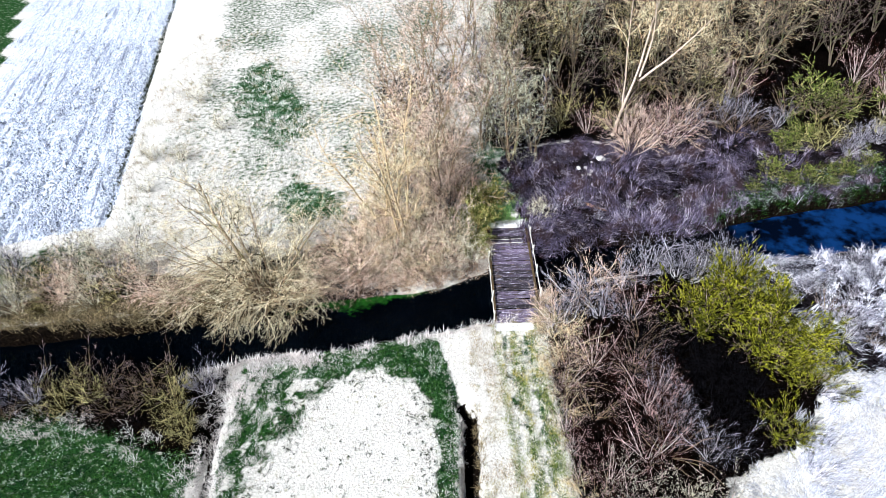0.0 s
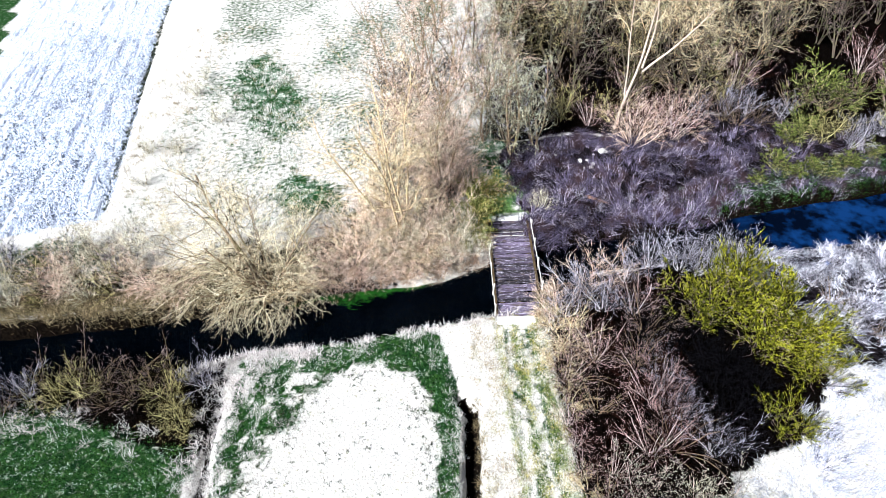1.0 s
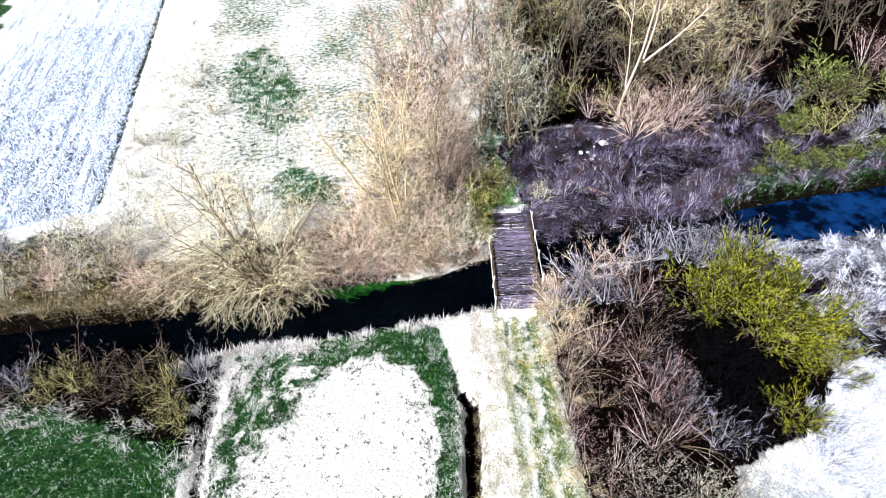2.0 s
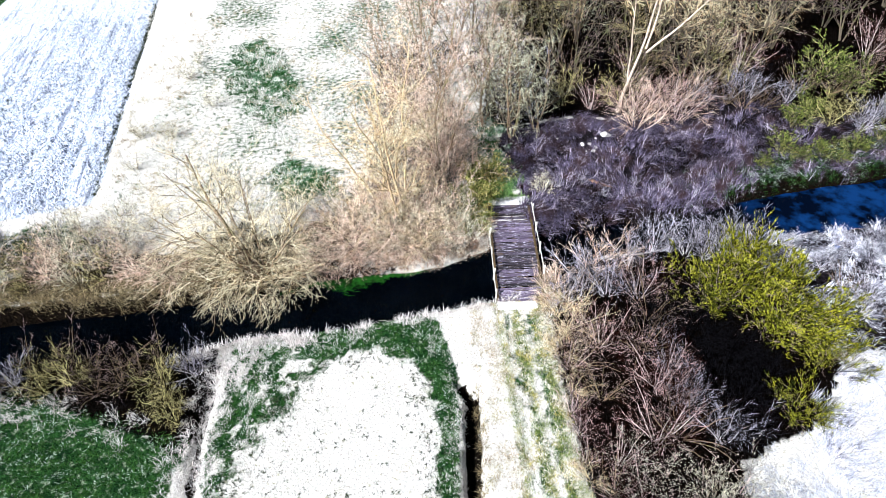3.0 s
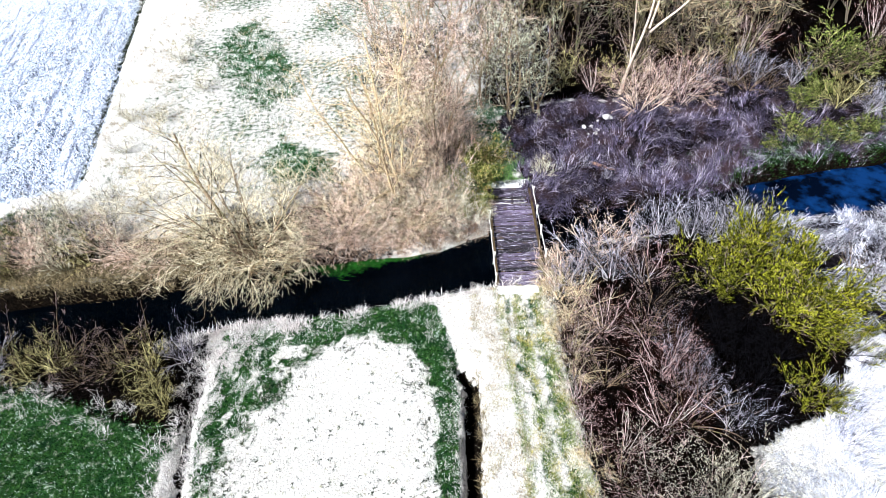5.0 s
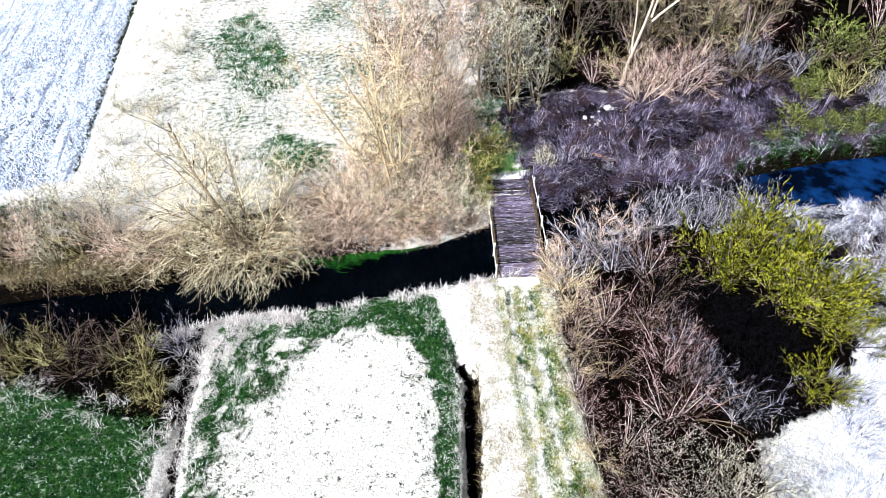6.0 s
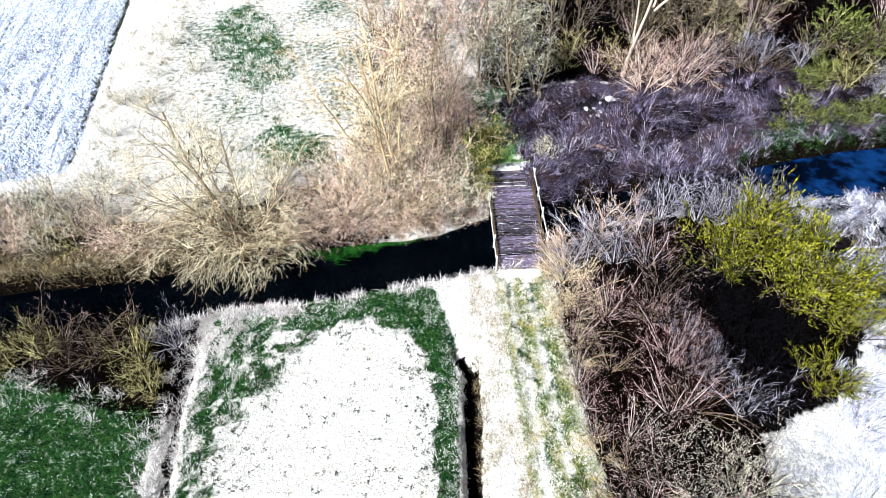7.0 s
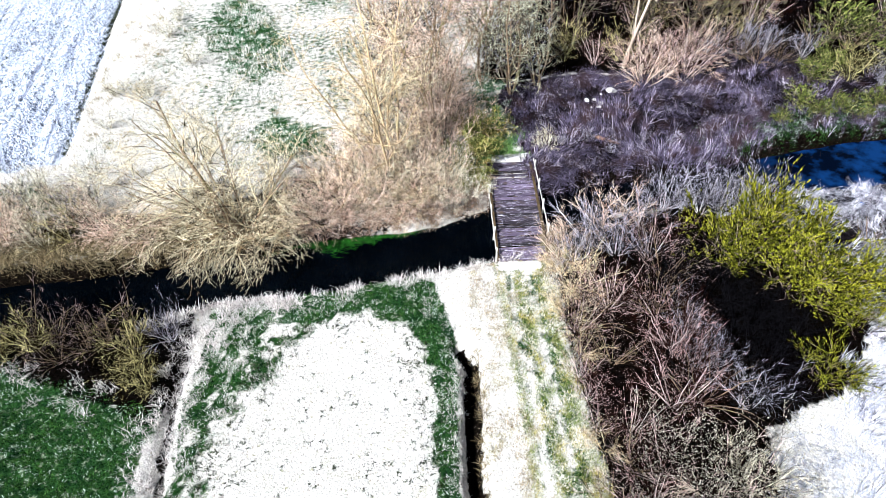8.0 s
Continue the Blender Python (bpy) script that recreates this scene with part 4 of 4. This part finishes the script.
grass("path_grass", "deep green grass along the path beyond the bridge", 16000,
      tufts(-1.6, 2.6, 11.5, 22, lambda x, y: step(-0.3, 0.5, inside(PATCHES[4], x, y)) * step(0.3, 0.5, fbm(x * 0.9, y * 0.9, 57)), 10, 0.13), "teal_blade", 0.36, 0.016, 0.85, 24)
grass("shore_grass", "dark green grass along the eastern shore", 60000,
      tufts(12.5, 31, 8, 17, lambda x, y: step(0.0, 0.4, y - north(x)) * step(3.2, 1.8, y - north(x) - 1.2 * fbm(x * 0.4, y * 0.1, 47)) * step(12.5, 16, x), 12, 0.14), "green_blade", 0.3, 0.012, 0.88, 12)
grass("straw_grass", "dry straw grass on the meadow", 46000,
      tufts(-29, 0, 5, 36, lambda x, y: dry(x, y) * (1 - covers(x, y)["plough"]) * step(0.38, 0.6, fbm(x * 0.5, y * 0.5, 30)), 10, 0.2), "straw_blade", 0.42, 0.017, 0.85, 5)
def furrow_tufts(f0, spread, y0, y1, keep, per, size):
    """Places for blades: tufts along furrows of the ploughed field."""
    def sample(rs, count):
        m = count // per
        cy = rs.uniform(y0, y1, m)
        cx = 1.018 * (rs.choice(f0, m) + rs.normal(0, spread, m)) - 28.4 - 0.19 * (cy - 12)
        ok = rs.uniform(0, 1, m) < keep(cx, cy)
        cx, cy = np.repeat(cx[ok], per), np.repeat(cy[ok], per)
        return cx + rs.normal(0, size, len(cx)), cy + rs.normal(0, size, len(cy))
    return sample


grass("furrow_edge_tufts", "dark weeds along the furrow at the field's edge", 9000,
      furrow_tufts((0.1,), 0.1, 13, 62, lambda x, y: 0.35 + 0.65 * step(0.35, 0.5, fbm(x * 0.9, y * 0.5, 23)), 10, 0.06), "tuft_blade", 0.26, 0.026, 0.85, 26)
grass("furrow_weeds", "sparse dark weeds in the furrows of the field", 9000,
      furrow_tufts((-1.3, -3.9, -5.2, -7.8, -10.4, -13.0), 0.1, 12, 55, lambda x, y: step(0.2, 0.5, inside(PLOUGH, x, y)) * step(0.4, 0.6, fbm(x * 0.35, y * 0.2, 24)), 6, 0.08), "tuft_blade", 0.13, 0.022, 0.9, 27)
grass("meadow_hay", "tan dead stalks scattered over the bleached meadow", 56000,
      tufts(-31, -1, 7, 46, lambda x, y: dry(x, y) * (1 - covers(x, y)["plough"]) * step(0.42, 0.58, fbm(x * 0.9, y * 0.6, 31)) * (0.45 + 0.55 * step(-19, -24, x + 0.19 * (y - 12))), 9, 0.16), "hay_blade", 0.4, 0.015, 0.85, 22)
grass("track_stalks", "tan stalks on the pale strip beside the ditch", 20000,
      tufts(-1.7, 0.9, -13, 1.0, lambda x, y: dry(x, y) * step(0.4, 0.58, fbm(x * 1.7, y * 1.1, 34)), 6, 0.08), "hay_blade", 0.17, 0.012, 0.85, 23)
grass("thicket_edge_grass", "bleached long grass beside the thicket", 75000,
      tufts(9, 27, -13, 6, lambda x, y: dry(x, y) * step(0.5, -1.2, inside(THICKET, x, y)) * step(-2.6, -4.6, y) * 0.55, 16, 0.14), "cold_blade", 0.55, 0.013, 0.93, 6, 0.7)
grass("waterside_tussocks", "pale tussocks between the bush and the stream, tinted blue for shade", 50000,
      tufts(14, 28, -13, 6.5, lambda x, y: dry(x, y) * step(0.8, -0.4, inside(THICKET, x, y)) * (step(-4.8, -2.4, y) * (0.2 + 0.8 * step(0.4, 0.55, fbm(x * 0.6, y * 0.6, 52))) + 0.35 * step(-2.0, -0.3, inside(THICKET, x, y))), 24, 0.12), "blue_shade_blade", 0.75, 0.014, 0.95, 16, 0.6)
grass("track_grass", "straw tufts along the track and ditch", 24000,
      tufts(-3, 3.2, -13, 1.2, lambda x, y: dry(x, y) * step(0.25, 0.6, fbm(x * 0.9, y * 0.6, 33)), 7, 0.12), "straw_blade", 0.16, 0.010, 0.85, 7)
grass("track_green_grass", "yellow-green grass in worn strips along the track", 40000,
      tufts(-0.4, 3.2, -13, 0.9, lambda x, y: step(0.1, 0.6, 0.62 * np.exp(-((x + 0.035 * (y + 4) - 0.15) / 0.2) ** 2) + 0.7 * np.exp(-((x + 0.035 * (y + 4) - 1.1) / 0.3) ** 2) + 0.95 * np.exp(-((x + 0.035 * (y + 4) - 2.35) / 0.5) ** 2) + 1.0 * (fbm(x * 2.6, y * 0.7, 53) - 0.5)), 9, 0.1), "track_blade", 0.2, 0.012, 0.85, 17)


# ---- the bridge ----
def build_bridge():
    root = new("plank_bridge")
    tagged(root, "old plank footbridge of weathered grey wood over the stream", "bridge")
    root.matrix_basis = pose(0.08, 0.75, 0.05, 0, 0, -1.0)
    wide, long = 2.75, 8.75
    for name, x in (("beam", 0.35), ("beam", 1.4), ("beam", 2.4)):
        bm = bmesh.new()
        box(bm, (0.22, long, 0.28), pose(x, long / 2, -0.17), 0.02)
        part(name, from_bm("beam", bm, M["beam"]), root)
    rng = random.Random(5)
    shared = []
    for k in range(5):
        bm = bmesh.new()
        box(bm, (wide, 0.25, 0.06), Matrix(), 0.014)
        for v in bm.verts:
            v.co += Vector((rng.gauss(0, 0.03), rng.gauss(0, 0.008), rng.gauss(0, 0.006)))
        shared.append(from_bm("plank", bm, M["plank"]))
    y = 0.1
    while y < long - 0.05:
        ob = part("plank", rng.choice(shared), root)
        s = rng.uniform(0.82, 1.12)
        ob.matrix_basis = pose(wide / 2 + rng.gauss(0, 0.035), y + 0.125 * s, rng.gauss(0, 0.012), rng.gauss(0, 1.8), rng.gauss(0, 0.4), rng.gauss(0, 0.6)) @ Matrix.Diagonal((1, s, 1, 1))
        y += 0.26 * s + (rng.uniform(0.06, 0.12) if rng.random() < 0.3 else rng.uniform(0.02, 0.05))
    for x, ys in ((-0.12, (0.5, 2.2, 4.0, 5.8)), (wide + 0.14, (2.3, 4.3, 6.2, 8.0))):
        bm = bmesh.new()
        box(bm, (0.045, ys[-1] - ys[0] + 0.9, 0.06), pose(x - 0.05, (ys[0] + ys[-1]) / 2, 0.42, 0.4, 0, 0.5), 0.012)
        rail = part("rail", from_bm("rail", bm, M["post"]), root, "thin bleached wooden hand rail")
        for yy in ys:
            bm = bmesh.new()
            box(bm, (0.085, 0.09, 1.1), pose(0, 0, 0.12), 0.015)
            ob = part("post", from_bm("post", bm, M["post"]), rail)
            ob.matrix_basis = pose(x, yy, 0, rng.gauss(0, 3), rng.gauss(0, 3), rng.uniform(0, 30))
        bm = bmesh.new()
        box(bm, (0.16, long - 0.3, 0.14), pose(x * 0.9 + 0.06, long / 2, 0.02), 0.02)
        part("kerb", from_bm("kerb", bm, M["beam"]), root, "mossy brown kerb beam")
    for name, size, m in (("abutment", (2.3, 0.55, 0.5), pose(1.05, -0.25, -0.2, 0, 0, 1)), ("abutment", (2.3, 0.75, 0.5), pose(1.6, long + 0.42, -0.2, 0, 0, 3))):
        bm = bmesh.new()
        box(bm, size, m, 0.03)
        part(name, from_bm(name, bm, M["concrete"]), root, "pale concrete slab")


build_bridge()


# ---- stones, log, weed, litter ----
def rough_ball(rng, r, squash):
    bm = bmesh.new()
    bmesh.ops.create_icosphere(bm, subdivisions=2, radius=r)
    off = Vector((rng.random(), rng.random(), rng.random())) * 30
    for v in bm.verts:
        v.co *= 1 + 0.35 * noise.noise(v.co * (1.6 / r) + off)
        v.co.z *= squash
    return bm


def build_stones():
    rng = random.Random(9)
    for i in range(11):
        x, y = (9.8, 17.3) if i == 0 else (rng.gauss(8.3, 1.9), rng.gauss(16.3, 1.0))
        r = 0.32 if i == 0 else rng.uniform(0.09, 0.2)
        ob = new("stone", from_bm("stone", rough_ball(rng, r, 0.6), M["stone"]))
        ob.location = (x, y, height(x, y) + r * 0.25)
        tagged(ob, "pale rough stone lying in the grey grass", "stone", "stones on the bank")


build_stones()


def build_log():
    pts = [Vector((0, 0, 0.12)), Vector((0.7, -0.35, 0.18)), Vector((1.5, -0.9, 0.15)), Vector((2.4, -1.2, 0.1))]
    v, f = [], []
    tube(pts, [0.11, 0.12, 0.10, 0.05], 8, v, f)
    ob = new("fallen_branch", mesh("fallen_branch", v, f, M["log"], True))
    ob.location = (7.0, 12.0, height(7.6, 11.6))
    tagged(ob, "reddish brown fallen branch lying in grey grass", "branch")


build_log()


def build_weed():
    rng = random.Random(13)
    verts, faces = [], []
    for k in range(1500):
        x = rng.gauss(-8.4, 1.7)
        y = float(north(np.array([x]))[0]) + 0.1 - abs(rng.gauss(0, 0.55)) * max(0.25, 1 - abs(x + 8.8) / 3.5)
        t, L, w = rng.gauss(0.15, 0.5), rng.uniform(0.12, 0.4), rng.uniform(0.012, 0.035)
        z = WATER_Z + 0.006 + 0.00001 * k
        d, s = Vector((math.cos(t) * L, math.sin(t) * L, 0)), Vector((-math.sin(t) * w, math.cos(t) * w, 0))
        p, n = Vector((x, y, z)), len(verts)
        verts += [p - d, p - s, p + s, p + d, p + Vector((0, 0, 0.02))]
        faces += [(n, n + 1, n + 4), (n + 1, n + 3, n + 4), (n + 3, n + 2, n + 4), (n + 2, n, n + 4)]
    tagged(new("water_weed", mesh("water_weed", verts, faces, M["weed"])), "green water weed trailing along the shaded bank", "water weed", kind="stuff")


build_weed()


def build_litter():
    bm = rough_ball(random.Random(3), 0.16, 0.6)
    ob = new("plastic_litter", from_bm("plastic_litter", bm, M["plastic"]))
    ob.location = (21.1, 3.9, height(21.1, 3.9) + 0.05)
    tagged(ob, "crumpled blue plastic litter in the bank grass", "litter")


build_litter()


def build_clods():
    """Lumps of frosted soil along the ridges of the ploughed field."""
    rs = np.random.RandomState(17)
    n = 26000
    y = 9.5 + 36 * rs.uniform(0, 1, n) ** 1.5
    x = rs.uniform(-46, -27, n)
    keep = (inside(PLOUGH, x, y) > 0.2) & (rs.uniform(0, 1, n) < 0.15 + 0.85 * step(0.4, 0.6, fbm(furrow_coordinate(x, y) * 1.2, y * 0.3, 18)))
    x, y = x[keep], y[keep]
    n = len(x)
    r = 0.05 + 0.11 * rs.uniform(0, 1, n) ** 2
    c = np.stack([x, y, land(x, y) + r * 0.25], 1)
    corners = np.array([(1, 0, 0), (0, 1, 0), (-1, 0, 0), (0, -1, 0), (0, 0, 0.9), (0, 0, -0.8)])
    t = rs.uniform(0, 6.28, n)
    v = corners[None] * r[:, None, None] * rs.uniform(0.6, 1.3, (n, 6, 1))
    vx = v[..., 0] * np.cos(t)[:, None] - v[..., 1] * np.sin(t)[:, None]
    vy = v[..., 0] * np.sin(t)[:, None] + v[..., 1] * np.cos(t)[:, None]
    verts = (c[:, None] + np.stack([vx, vy, v[..., 2]], 2)).reshape(-1, 3)
    ring = np.array([(0, 1, 4), (1, 2, 4), (2, 3, 4), (3, 0, 4), (1, 0, 5), (2, 1, 5), (3, 2, 5), (0, 3, 5)])
    faces = (np.arange(n)[:, None, None] * 6 + ring[None]).reshape(-1, 3)
    me = mesh("clods", verts.tolist(), faces.tolist(), M["clod"])
    tagged(new("soil_clods", me), "pale bluish clods of frosted soil on the ploughed field", "soil", kind="stuff")


build_clods()
